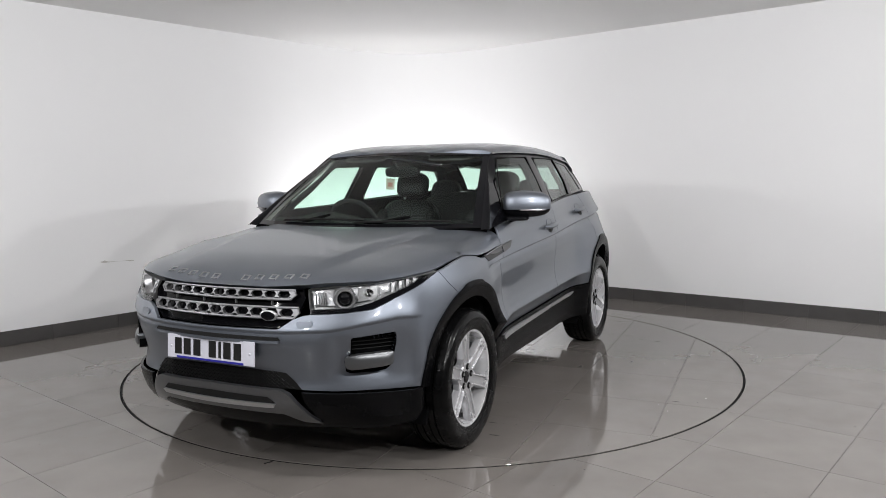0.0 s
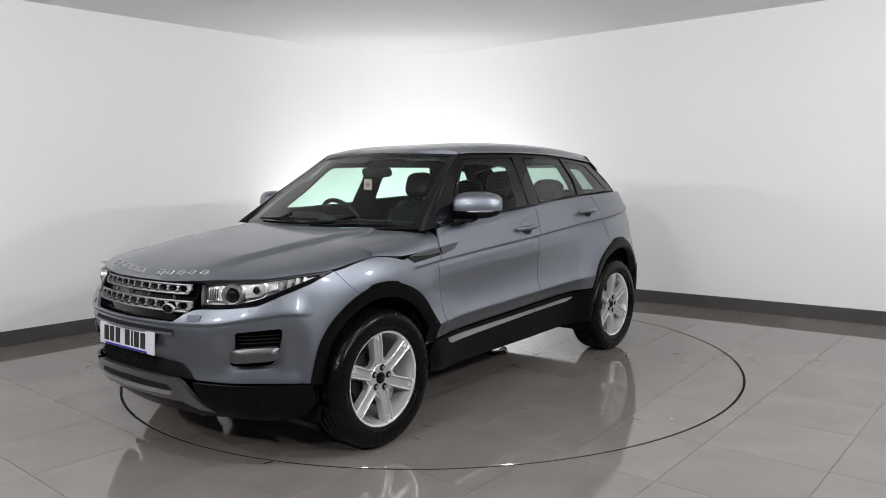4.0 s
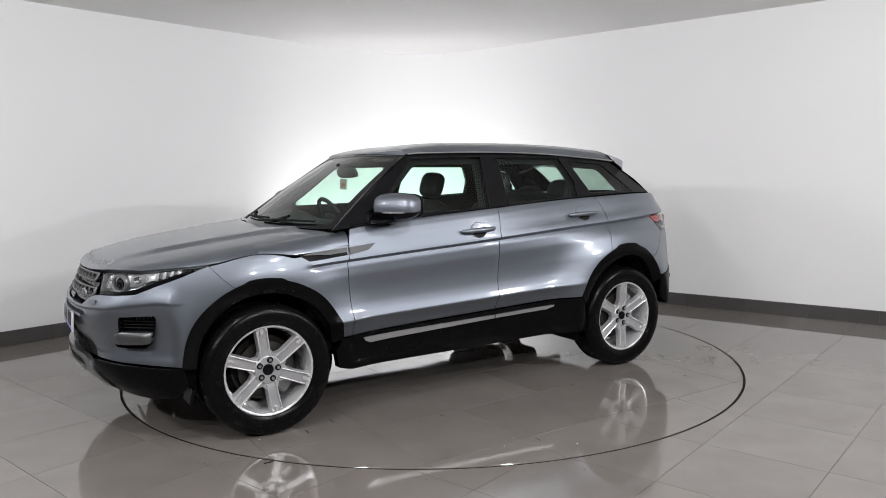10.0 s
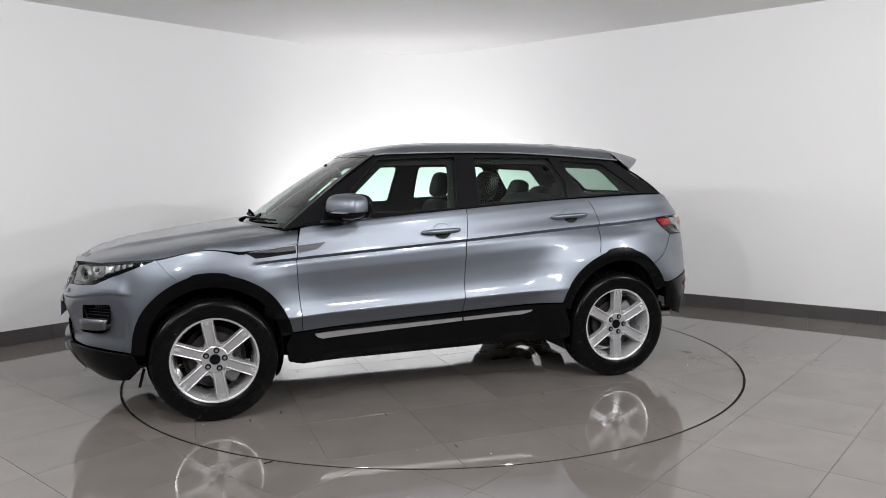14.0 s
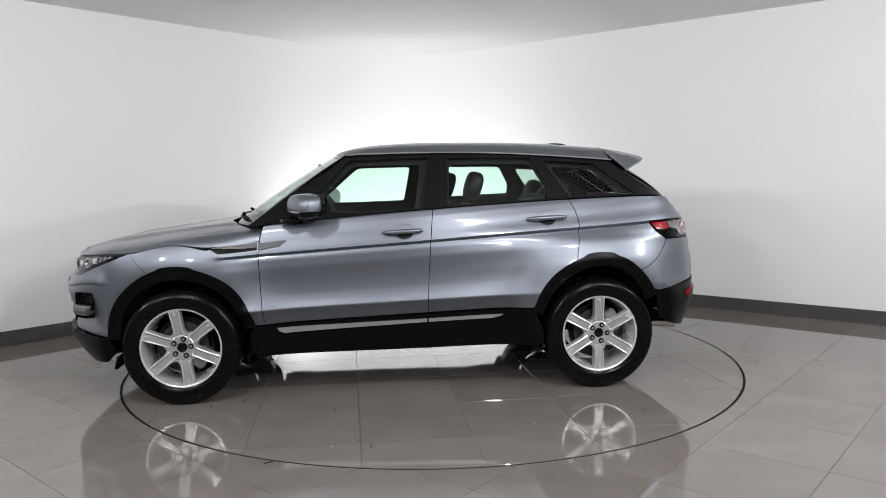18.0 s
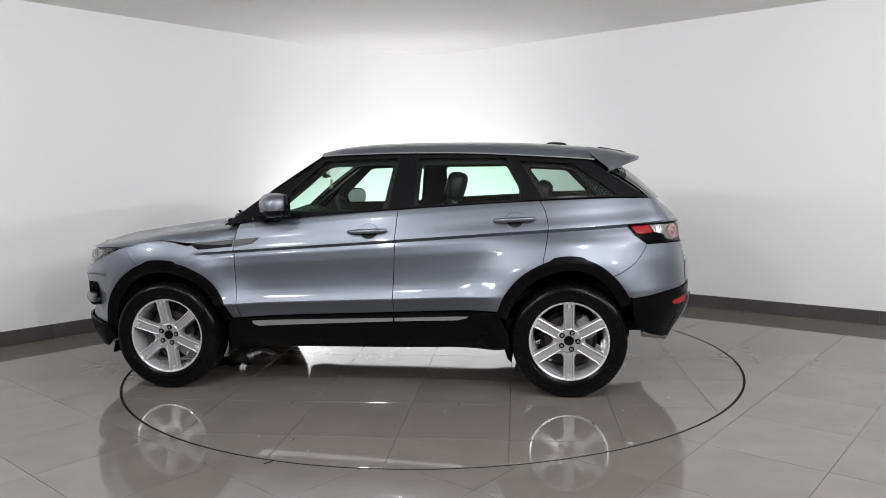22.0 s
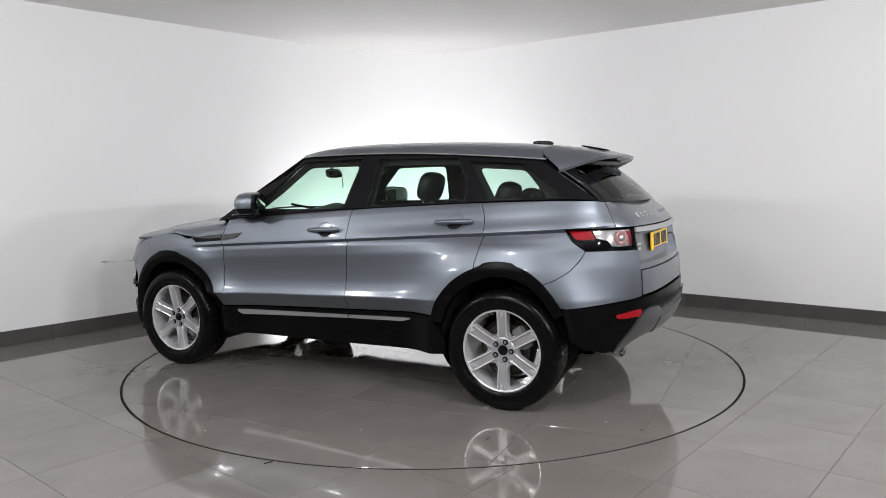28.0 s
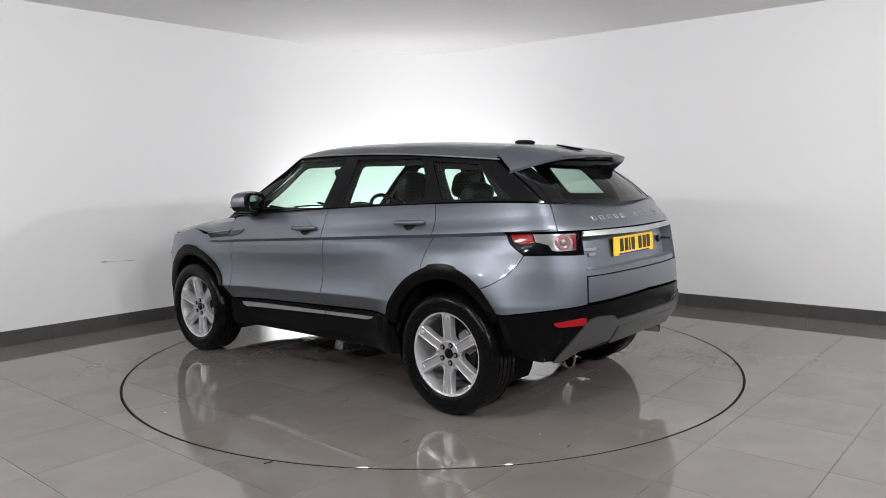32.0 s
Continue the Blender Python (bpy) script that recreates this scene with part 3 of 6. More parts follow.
def inset(poly, d):
    """The outline drawn in by d."""
    n = len(poly)
    area = sum(poly[i - 1][0] * poly[i][1] - poly[i][0] * poly[i - 1][1] for i in range(n))
    s = 1 if area > 0 else -1
    out = []
    for i in range(n):
        a, b, c = poly[i - 1], poly[i], poly[(i + 1) % n]
        e0, e1 = (b[0] - a[0], b[1] - a[1]), (c[0] - b[0], c[1] - b[1])
        l0, l1 = math.hypot(*e0) or 1e-9, math.hypot(*e1) or 1e-9
        n0, n1 = (-e0[1] / l0 * s, e0[0] / l0 * s), (-e1[1] / l1 * s, e1[0] / l1 * s)
        k = 1 + n0[0] * n1[0] + n0[1] * n1[1]
        f = d / max(k, 0.35)
        out.append((b[0] + (n0[0] + n1[0]) * f, b[1] + (n0[1] + n1[1]) * f))
    return out


def cut(poly, axis, val, keep_low):
    out = []
    n = len(poly)
    for i in range(n):
        a, b = poly[i - 1], poly[i]
        ina = a[axis] <= val if keep_low else a[axis] >= val
        inb = b[axis] <= val if keep_low else b[axis] >= val
        if ina != inb:
            p, q = (a, b) if a < b else (b, a)
            t = (val - p[axis]) / (q[axis] - p[axis])
            c = [p[0] + (q[0] - p[0]) * t, p[1] + (q[1] - p[1]) * t]
            c[axis] = val
            out.append(tuple(c))
        if inb:
            out.append(b)
    return out


def steps(lo, hi, size):
    n = max(1, int(math.ceil((hi - lo) / size)))
    return [lo + (hi - lo) * i / n for i in range(n + 1)]


V_LINES = sorted(set([round(a, 4) for a, b in SIDE_D + CREASE + LOW_CREASE] + [0.2 + 0.03 * i for i in range(13)] + [0.5075 + 0.015 * i for i in range(52)]))
V_LINES = [v for i, v in enumerate(V_LINES) if i == 0 or v - V_LINES[i - 1] > 0.0035]


def panel_vf(polys, fn, du=0.03, dv=0.03, vlines=None, depth=0.012, warp=None, open_test=None, bulge=0.0):
    """Vertices and faces of outlines laid on the surface fn(a, b, lift), with a rim turned in by depth."""
    keys, verts, params, faces = {}, [], [], []
    fwd, back = warp or ((lambda a, b: b), (lambda a, b: b))
    for poly in polys:
        # fine points along the outline, so that it follows the warped rows
        fine = []
        n = len(poly)
        for i in range(n):
            a, b = poly[i], poly[(i + 1) % n]
            m = max(1, int(math.hypot(b[0] - a[0], b[1] - a[1]) / (0.05 if warp else 9)))
            for k in range(m):
                x, y = a[0] + (b[0] - a[0]) * k / m, a[1] + (b[1] - a[1]) * k / m
                fine.append((x, fwd(x, y)))
        lo_u, hi_u = min(p[0] for p in fine), max(p[0] for p in fine)
        lo_v, hi_v = min(p[1] for p in fine), max(p[1] for p in fine)
        us = [du * k for k in range(int(math.floor(lo_u / du)), int(math.ceil(hi_u / du)) + 1)]
        vs = [v for v in vlines] if vlines else [dv * k for k in range(int(math.floor(lo_v / dv)), int(math.ceil(hi_v / dv)) + 1)]
        vs = [-9.0] + vs + [9.0]
        for i in range(len(us) - 1):
            strip = cut(cut(fine, 0, us[i], False), 0, us[i + 1], True)
            if len(strip) < 3:
                continue
            s_lo, s_hi = min(p[1] for p in strip), max(p[1] for p in strip)
            for j in range(len(vs) - 1):
                if vs[j + 1] <= s_lo or vs[j] >= s_hi:
                    continue
                cell = cut(cut(strip, 1, vs[j], False), 1, vs[j + 1], True)
                ids = []
                for p in cell:
                    key = (round(p[0], 5), round(p[1], 5))
                    if key not in keys:
                        keys[key] = len(verts)
                        verts.append(fn(p[0], back(p[0], p[1]), 0.0))
                        params.append(p)
                    k = keys[key]
                    if not ids or ids[-1] != k:
                        ids.append(k)
                if len(ids) > 1 and ids[0] == ids[-1]:
                    ids.pop()
                if len(ids) >= 3 and len(set(ids)) == len(ids):
                    ar = sum(params[ids[q - 1]][0] * params[ids[q]][1] - params[ids[q]][0] * params[ids[q - 1]][1] for q in range(len(ids)))
                    if abs(ar) > 1e-9:
                        faces.append(tuple(ids) if ar > 0 else tuple(reversed(ids)))
    # rim
    count = {}
    for f in faces:
        for q in range(len(f)):
            a, b = f[q - 1], f[q]
            k = (min(a, b), max(a, b))
            count[k] = (count[k][0] + 1, (a, b)) if k in count else (1, (a, b))
    if depth:
        low = {}
        for k, (c, (a, b)) in list(count.items()):
            if c != 1 or (open_test and open_test(verts[a]) and open_test(verts[b])):
                continue
            for q in (a, b):
                if q not in low:
                    low[q] = len(verts)
                    verts.append(fn(params[q][0], back(*params[q]), -depth))
            faces.append((b, a, low[a], low[b]))
    return verts, faces


def flip(vf):
    v, f = vf
    return v, [tuple(reversed(q)) for q in f]


def mirrored(vf):
    v, f = vf
    return [(x, -y, z) for x, y, z in v], [tuple(reversed(q)) for q in f]


def both(vf):
    """A half and its mirror image in one, welded on the centre line."""
    v, f = vf
    vs = [(x, 0.0 if abs(y) < 2e-4 else y, z) for x, y, z in v]
    out, faces = list(vs), list(f)
    twin = {}
    for i, (x, y, z) in enumerate(vs):
        if y == 0.0:
            twin[i] = i
        else:
            twin[i] = len(out)
            out.append((x, -y, z))
    faces += [tuple(twin[i] for i in reversed(q)) for q in f]
    return out, faces


WARP = (to_v, to_z)
on_centre = lambda p: abs(p[1]) < 2e-4


def body_vf(polys, lift=0.0, depth=0.014, du=0.03, gap=0.0022, bulge=None, rows=None, warp=None):
    if isinstance(polys[0][0], (int, float)):
        polys = [polys]
    if gap and len(polys) == 1:
        q = inset(polys[0], gap)
        polys = [[(max(U_FRONT, min(U_REAR, a)) if abs(p[0] - U_FRONT) > 1e-6 and abs(p[0] - U_REAR) > 1e-6 else p[0], b) for (a, b), p in zip(q, polys[0])]]
    f = (lambda u, z, l: body(u, z, lift + l)) if bulge is None else (lambda u, z, l: body(u, z, lift + l + bulge(u, z)))
    return panel_vf(polys, f, du=du, vlines=rows or V_LINES, depth=depth, warp=warp or WARP, open_test=on_centre)


def house_vf(polys, lift=0.0, depth=0.008, gap=0.0, du=0.04):
    if isinstance(polys[0][0], (int, float)):
        polys = [inset(polys[0:], gap)] if gap else [polys]
    return panel_vf(polys, lambda x, z, l: house(x, z, lift + l), du=du, dv=0.05, depth=depth)


def add(name, vf, material, parent, label="", smooth=32):
    return child(name, mesh_from(name, *vf, material, smooth), parent, label)


def pair(name, vf, material, parent, label="", smooth=32):
    """The left piece and its mirror image on the right, as two parts."""
    return add(name, vf, material, parent, label, smooth), add(name, mirrored(vf), material, parent, label, smooth)


def tube_vf(points, radius, n=8):
    """A round bar along points."""
    v, f = [], []
    pts = [Vector(p) for p in points]
    m = len(pts)
    for i, p in enumerate(pts):
        d = (pts[min(m - 1, i + 1)] - pts[max(0, i - 1)]).normalized()
        a = d.orthogonal().normalized()
        ref = Vector((0, 0, 1)) if abs(d.z) < 0.9 else Vector((1, 0, 0))
        a = d.cross(ref).normalized()
        b = d.cross(a)
        r = radius[i] if isinstance(radius, (list, tuple)) else radius
        for k in range(n):
            t = 2 * math.pi * k / n
            v.append(tuple(p + a * (r * math.cos(t)) + b * (r * math.sin(t))))
    for i in range(m - 1):
        for k in range(n):
            f.append((i * n + k, i * n + (k + 1) % n, (i + 1) * n + (k + 1) % n, (i + 1) * n + k))
    f += [tuple(range(n - 1, -1, -1)), tuple((m - 1) * n + k for k in range(n))]
    return v, f


def moved(vf, m):
    return [tuple(m @ Vector(p)) for p in vf[0]], vf[1]


def disc_vf(r0, r1, y0, y1, n=24):
    """A round plug along y, with a small chamfer."""
    c = min(0.002, r1 * 0.2)
    s = -1 if y1 < y0 else 1
    prof = [(0.0001, y1), (r1 - c, y1), (r1, y1 - s * c), (r1, y0), (0.0001, y0)] if r0 == 0 else [(r0, y0), (r0, y1), (r1, y1), (r1, y0), (r0, y0)]
    return lathe_vf(prof, n)


# ---- the car's body ----
CAR = tagged(new("car"), "metallic grey five-door sport utility car standing on a tiled turntable", "car")
UF, UR = U_FRONT, U_REAR
F_ARCH = [(0, 0.465), (16, 0.467), (37, 0.482), (50, 0.492), (64, 0.494), (85, 0.500), (103, 0.502), (125, 0.488), (142, 0.475), (163, 0.445), (180, 0.435)]
R_ARCH = [(0, 0.41), (38, 0.447), (51, 0.471), (63, 0.497), (73, 0.516), (85, 0.526), (99, 0.524), (110, 0.514), (128, 0.505), (145, 0.493), (156, 0.482), (180, 0.475)]


def x_to_u(x):
    """Length along the plan line at which the side reaches x."""
    best = min(range(len(ARC_S)), key=lambda i: abs(ARC_P[i][0] - x))
    j = min(best + 1, len(ARC_S) - 1) if ARC_P[best][0] < x else max(best - 1, 0)
    a, b = sorted((best, j))
    if ARC_P[b][0] == ARC_P[a][0]:
        return ARC_S[a]
    t = (x - ARC_P[a][0]) / (ARC_P[b][0] - ARC_P[a][0])
    return ARC_S[a] + (ARC_S[b] - ARC_S[a]) * t


def arch(front, a0, a1, scale=1.0, tab=False, n=26):
    """Points along a wheel arch from the angle a0 to a1, in u and z."""
    pts = []
    ax, tab_rows = (-AXLE, F_ARCH) if front else (AXLE, R_ARCH)
    for i in range(n + 1):
        a = a0 + (a1 - a0) * i / n
        r = table(tab_rows, a) * scale
        if tab and (80 < a < 101):
            r += 0.010
        x, z = ax + r * math.cos(radians(a)), 0.36 + r * math.sin(radians(a))
        u = x
        if x < -1.4:
            u = x_to_u(x)
        elif x > 1.4:
            u = x_to_u(x)
        pts.append((u, z))
    return pts


def belt_line(x0, x1, n=14, dz=0.0):
    return [(x0 + (x1 - x0) * i / n, table(BELT, x0 + (x1 - x0) * i / n) + dz) for i in range(n + 1)]


SILL = [(-0.892, 0.478), (-0.28, 0.505), (0.207, 0.523), (0.66, 0.541), (0.896, 0.550)]
DOOR_F = smooth_line([(-0.81, 1.103), (-0.829, 1.03), (-0.842, 0.925), (-0.838, 0.75), (-0.823, 0.53), (-0.815, 0.482)], 4)
DOOR_B = smooth_line([(0.251, 1.186), (0.235, 1.02), (0.224, 0.835), (0.214, 0.672), (0.211, 0.524)], 4)
DOOR_R = smooth_line([(1.149, 1.231), (1.180, 1.175), (1.199, 1.10), (1.199, 1.036), (1.184, 0.935), (1.168, 0.868)], 4)
FB_CUT = [(-1.622, 0.950), (-1.56, 0.880), arch(True, 110, 110, n=1)[0]]
RB_CUT = [(1.825, 0.960), (1.792, 0.909), (1.73, 0.845), (1.65, 0.797), arch(False, 58, 58, n=1)[0]]
HL_LOW = [(UF + 0.502, 0.797), (-2.14, 0.801), (-2.0, 0.813), (-1.91, 0.846), (-1.775, 0.893), (-1.69, 0.926), (-1.622, 0.950)]
HOOD_CUT = smooth_line([(-1.622, 0.950), (-1.56, 0.962), (-1.468, 0.983), (-1.36, 0.997), (-1.252, 0.986), (-1.17, 0.966), (-1.135, 0.968)], 4) + [(-1.0, 0.988), (-0.84, 1.004)]


def fog_pocket():
    return [(-2.02, 0.698), (-2.10, 0.693), (-2.108, 0.685), (-2.108, 0.618), (-2.128, 0.606), (-2.138, 0.58), (-2.132, 0.545), (-2.115, 0.535), (-2.02, 0.533)], \
        [(-2.02, 0.533), (-1.955, 0.537), (-1.928, 0.556), (-1.908, 0.615), (-1.897, 0.66), (-1.895, 0.695), (-1.905, 0.703), (-2.02, 0.698)]


def scoop(u, z):
    """The hollow round the side vent of the bumper."""
    a = math.exp(-((u + 2.15) / 0.045) ** 2) * ramp(z, 0.50, 0.54) * (1 - ramp(z, 0.66, 0.72))
    b = math.exp(-((z - 0.535) / 0.022) ** 2) * ramp(u, -2.19, -2.12) * (1 - ramp(u, -1.95, -1.90))
    return -0.016 * max(a, b)


LEDGE = [(-2.47, 0.726), (-2.396, 0.727), (-2.198, 0.734), (-2.03, 0.757), (-1.89, 0.772), (-1.755, 0.764)]


def front_form(u, z):
    """A ledge runs across the bumper; below it the face draws in towards the lower lip."""
    zl = linear(LEDGE, u)
    k = ramp(-u, 1.755, 1.825)
    if z >= zl:
        d = 0.019 * math.exp(-((z - zl) / 0.06) ** 2)
    else:
        d = 0.019 - 0.009 * ramp(zl - z, 0.0, 0.014) - 0.044 * ramp(zl - z, 0.0, 0.24) + 0.010 * ramp(0.50 - z, 0.0, 0.055)
    return d * k + scoop(u, z) * 0.8


LEDGE_WARP = (lambda u, z: z - linear(LEDGE, u), lambda u, w: w + linear(LEDGE, u))
LEDGE_ROWS = [-0.36 + 0.02 * i for i in range(17)] + [-0.028, -0.018, -0.013, -0.008, -0.004, 0.0, 0.006, 0.014, 0.026] + [0.04 + 0.02 * i for i in range(9)]


def build_panels():
    inner, outer = fog_pocket()
    arch_f_low = [p for p in arch(True, 171, 110) if p[1] > 0.425]
    top_in = [(UF, 0.733), (UF + 0.36, 0.735), (UF + 0.425, 0.777), (UF + 0.47, 0.792)] + [p for p in HL_LOW if p[0] < -2.03] + [(-2.02, 0.8105)]
    bumper_in = top_in + inner[0:] + [(-2.02, 0.4435), (-2.09, 0.445), (UF + 0.455, 0.456), (UF + 0.40, 0.505), (UF + 0.36, 0.533), (UF + 0.2, 0.543), (UF, 0.547)]
    bumper_out = [(-2.02, 0.4435)] + outer + [(-2.02, 0.8105)] + [p for p in HL_LOW if p[0] > -2.01] + FB_CUT[1:] + list(reversed(arch_f_low))[1:] + [(-1.765, 0.428)]
    add("front_bumper", both(body_vf([bumper_in, bumper_out], gap=0, du=0.02, bulge=front_form, rows=LEDGE_ROWS, warp=LEDGE_WARP)), PAINT, CAR)
    # fenders, doors, quarters
    arch_f_up = [p for p in arch(True, 110, 12) if p[1] > 0.476]
    fender = HOOD_CUT + DOOR_F[4:] + [(-0.87, 0.479)] + list(reversed(arch_f_up)) + [FB_CUT[1]]
    pair("front_fender", body_vf(fender), PAINT, CAR)
    f_door = belt_line(-0.81, 0.251, 14)[1:] + DOOR_B[1:] + [(-0.28, 0.505)] + [(-0.815, 0.482)] + list(reversed(DOOR_F[:-1]))
    doors = pair("front_door", body_vf(f_door), PAINT, CAR)
    arch_r_front = [p for p in arch(False, 108, 160) if p[1] > 0.552]
    r_door = belt_line(0.251, 1.149, 12)[1:] + DOOR_R[1:-1] + arch_r_front + [(0.896, 0.550), (0.66, 0.541)] + list(reversed(DOOR_B))
    rdoors = pair("rear_door", body_vf(r_door), PAINT, CAR)
    arch_r_up = [p for p in arch(False, 108, 58)]
    quarter = belt_line(1.149, 1.80, 8)[1:] + [(1.90, 1.243), (1.985, 1.236), (2.002, 1.20), (2.016, 1.121), (2.022, 1.088), (1.70, 1.083), (1.745, 1.016)] + RB_CUT + list(reversed(arch_r_up))[1:] + list(reversed(DOOR_R))[1:]
    pair("rear_quarter_panel", body_vf(quarter), PAINT, CAR)
    arch_r_back = [p for p in arch(False, 58, 30) if p[1] > 0.637]
    rbump = RB_CUT[:-1] + arch_r_back + [(1.72, 0.636), (2.0, 0.668), (2.188, 0.686), (2.192, 0.83), (2.20, 0.958), (2.0, 0.963)]
    pair("rear_bumper_corner", body_vf(rbump), PAINT, CAR)
    # tailgate
    gate = add("tailgate", both(body_vf([(2.024, 1.090), (2.016, 1.121), (2.003, 1.20), (1.99, 1.236), (UR, 1.234), (UR, 1.088)], depth=0.02)), PAINT, CAR)
    add("lower_panel", both(body_vf([(2.192, 0.694), (2.195, 0.838), (UR, 0.842), (UR, 0.712)], lift=0.004)), PAINT, gate)
    add("ledge", both(body_vf([(2.195, 0.840), (2.198, 0.872), (UR - 0.40, 0.872), (UR, 0.876), (UR, 0.844)], lift=-0.012, gap=0)), PAINT, gate)
    add("plate_recess", both(body_vf([[(2.198, 0.874), (2.185, 1.056), (UR, 1.052), (UR, 0.878)]], lift=-0.07, gap=0, depth=-0.065)), PAINT, gate)
    add("tailgate_bar", both(body_vf([(2.19, 1.058), (2.205, 1.088), (UR, 1.084), (UR, 1.050)], lift=0.006)), SATIN, gate, "satin silver bar across the tailgate")
    # black lower parts
    low = [(-1.765, 0.424), (-2.09, 0.441), (UF + 0.455, 0.452), (UF + 0.47, 0.40), (UF + 0.53, 0.31), (UF + 0.56, 0.262), (-1.95, 0.25), (-1.80, 0.27), (-1.74, 0.33)]
    pair("lower_bumper", body_vf(low, lift=0.004), PLASTIC, CAR, "black plastic lower bumper corner")
    skid = [(UF, 0.470), (UF + 0.36, 0.462), (UF + 0.40, 0.445), (UF + 0.49, 0.335), (UF + 0.545, 0.288), (UF + 0.45, 0.296), (UF + 0.36, 0.338), (UF, 0.344)]
    plate = add("front_skid_plate", both(body_vf(skid, lift=0.014, depth=0.03)), DARKSILVER, CAR, "grey skid plate under the front bumper")
    add("under_lip", both(body_vf([(UF, 0.352), (UF + 0.37, 0.346), (UF + 0.47, 0.31), (UF + 0.58, 0.29), (UF + 0.58, 0.255), (UF + 0.30, 0.250), (UF, 0.252)], lift=0.0, depth=0.03, gap=0)), PLASTIC, CAR, "black plastic lip below the skid plate")
    add("slot", both(body_vf([(UF, 0.434), (UF + 0.30, 0.426), (UF + 0.335, 0.398), (UF, 0.398)], lift=0.017, depth=0.02, gap=0)), SEAL, plate)
    add("slot_bar", both(body_vf([(UF, 0.398), (UF + 0.335, 0.394), (UF + 0.325, 0.376), (UF, 0.374)], lift=0.028, depth=0.02, gap=0)), SATIN, plate, "bright bar below the slot")
    add("lower_grille", both(body_vf([(UF, 0.550), (UF + 0.2, 0.546), (UF + 0.37, 0.537), (UF + 0.46, 0.455), (UF, 0.462)], lift=-0.03, gap=0)), SEAL, CAR, "black mesh lower grille")
    wires = []
    for k in range(5):
        z = 0.470 + 0.0165 * k
        wires.append(tube_vf([body(UF + 0.012 * q, z + 0.006 * (-1) ** q, -0.016) for q in range(int((0.44 - 0.02 * k) / 0.012))], 0.0022, 4))
    add("grille_mesh", both(join_parts(wires)), PLASTIC, CAR)
    rear_low = [(1.695, 0.634), (2.0, 0.665), (2.188, 0.682), (UR, 0.700), (UR, 0.44), (2.25, 0.425), (2.07, 0.375), (1.93, 0.374), (1.80, 0.41), (1.735, 0.46)]
    add("rear_lower_bumper", both(body_vf(rear_low, lift=0.008)), PLASTIC, CAR, "black plastic lower rear bumper")
    rskid = [(1.985, 0.366), (2.007, 0.396), (2.092, 0.49), (2.165, 0.581), (2.20, 0.606), (2.264, 0.617), (2.371, 0.609), (2.418, 0.578), (UR, 0.585), (UR, 0.45), (2.35, 0.445), (2.22, 0.43), (2.07, 0.366)]
    rs = add("rear_skid_plate", both(body_vf(rskid, lift=0.026, depth=0.03)), DARKSILVER, CAR, "grey rear skid plate")
    add("skid_step", both(body_vf([(2.42, 0.535), (UR, 0.545), (UR, 0.45), (2.40, 0.43)], lift=0.034, depth=0.02)), DARKSILVER, rs)
    pair("rear_reflector", body_vf(smooth_line([(1.985, 0.598), (2.08, 0.612), (2.168, 0.618), (2.165, 0.575), (2.10, 0.572), (2.01, 0.571), (1.985, 0.598)], 3)[:-1], lift=0.016), RED, CAR, "red rear reflector")
    # wheel arch cladding and sills
    for front in (True, False):
        a0, a1 = (172, 14) if front else (160, 34)
        out_line = arch(front, a0, a1, 1.004, tab=True, n=40)
        in_line = arch(front, a0, a1, 0.855, n=40)
        pair("arch_cladding", body_vf(out_line + list(reversed(in_line)), lift=0.010, depth=0.05, gap=0), PLASTIC, CAR, "black plastic wheel arch trim")
    sill = [(-0.885, 0.474)] + [(a, b - 0.004) for a, b in SILL[1:]] + [(0.905, 0.50), (0.955, 0.40), (0.965, 0.303), (0.2, 0.286), (-0.82, 0.279), (-0.905, 0.30), (-0.92, 0.40)]
    sills = pair("sill", body_vf(sill, lift=0.012, depth=0.06), PLASTIC, CAR, "black plastic sill cladding")
    for s, d in ((0, (-0.749, 0.206)), (1, (0.213, 0.700))):
        a, b = d
        if s == 0:
            strip = [(a, 0.462), (b, 0.489), (b, 0.463), (-0.70, 0.423), (-0.735, 0.438)]
        else:
            strip = [(a, 0.489), (b, 0.506), (0.685, 0.492), (0.625, 0.476), (a, 0.463)]
        vf = body_vf(strip, lift=0.022, depth=0.02)
        add("sill_strip", vf, SATIN, sills[0], "satin silver strip")
        add("sill_strip", mirrored(vf), SATIN, sills[1], "satin silver strip")
    # bonnet
    n_t = 44
    v, f = [], []
    n_a = 34
    for j in range(n_t + 1):
        t = -1 + 2 * j / n_t
        t = math.copysign(abs(t) ** 0.8, t)
        for i in range(n_a + 1):
            a = (i / n_a) ** 1.15
            s = abs(t)
            front = hood_front(s)
            back = -1.115 + 0.288 * s ** 2.4
            x = front[0] + (back - front[0]) * a
            y = front[1] + (hood_edge(x) * s - front[1]) * a
            y = min(hood_edge(x) * s if i else front[1], hood_edge(x) * 0.9995)
            y = front[1] * (1 - min(1, a * 4)) + y * min(1, a * 4)
            v.append(hood(x, math.copysign(min(y, hood_edge(x) * 0.9995), t) if t else 0.0))
    m = n_a + 1
    for j in range(n_t):
        for i in range(n_a):
            f.append((j * m + i, j * m + i + 1, (j + 1) * m + i + 1, (j + 1) * m + i))
    border = [j * m for j in range(n_t + 1)]
    k0 = len(v)
    for q in border:
        x, y, z = v[q]
        v.append((x + 0.03, y * 0.985, z - 0.02))
    for q in range(n_t):
        f.append((border[q], border[q + 1], k0 + q + 1, k0 + q))
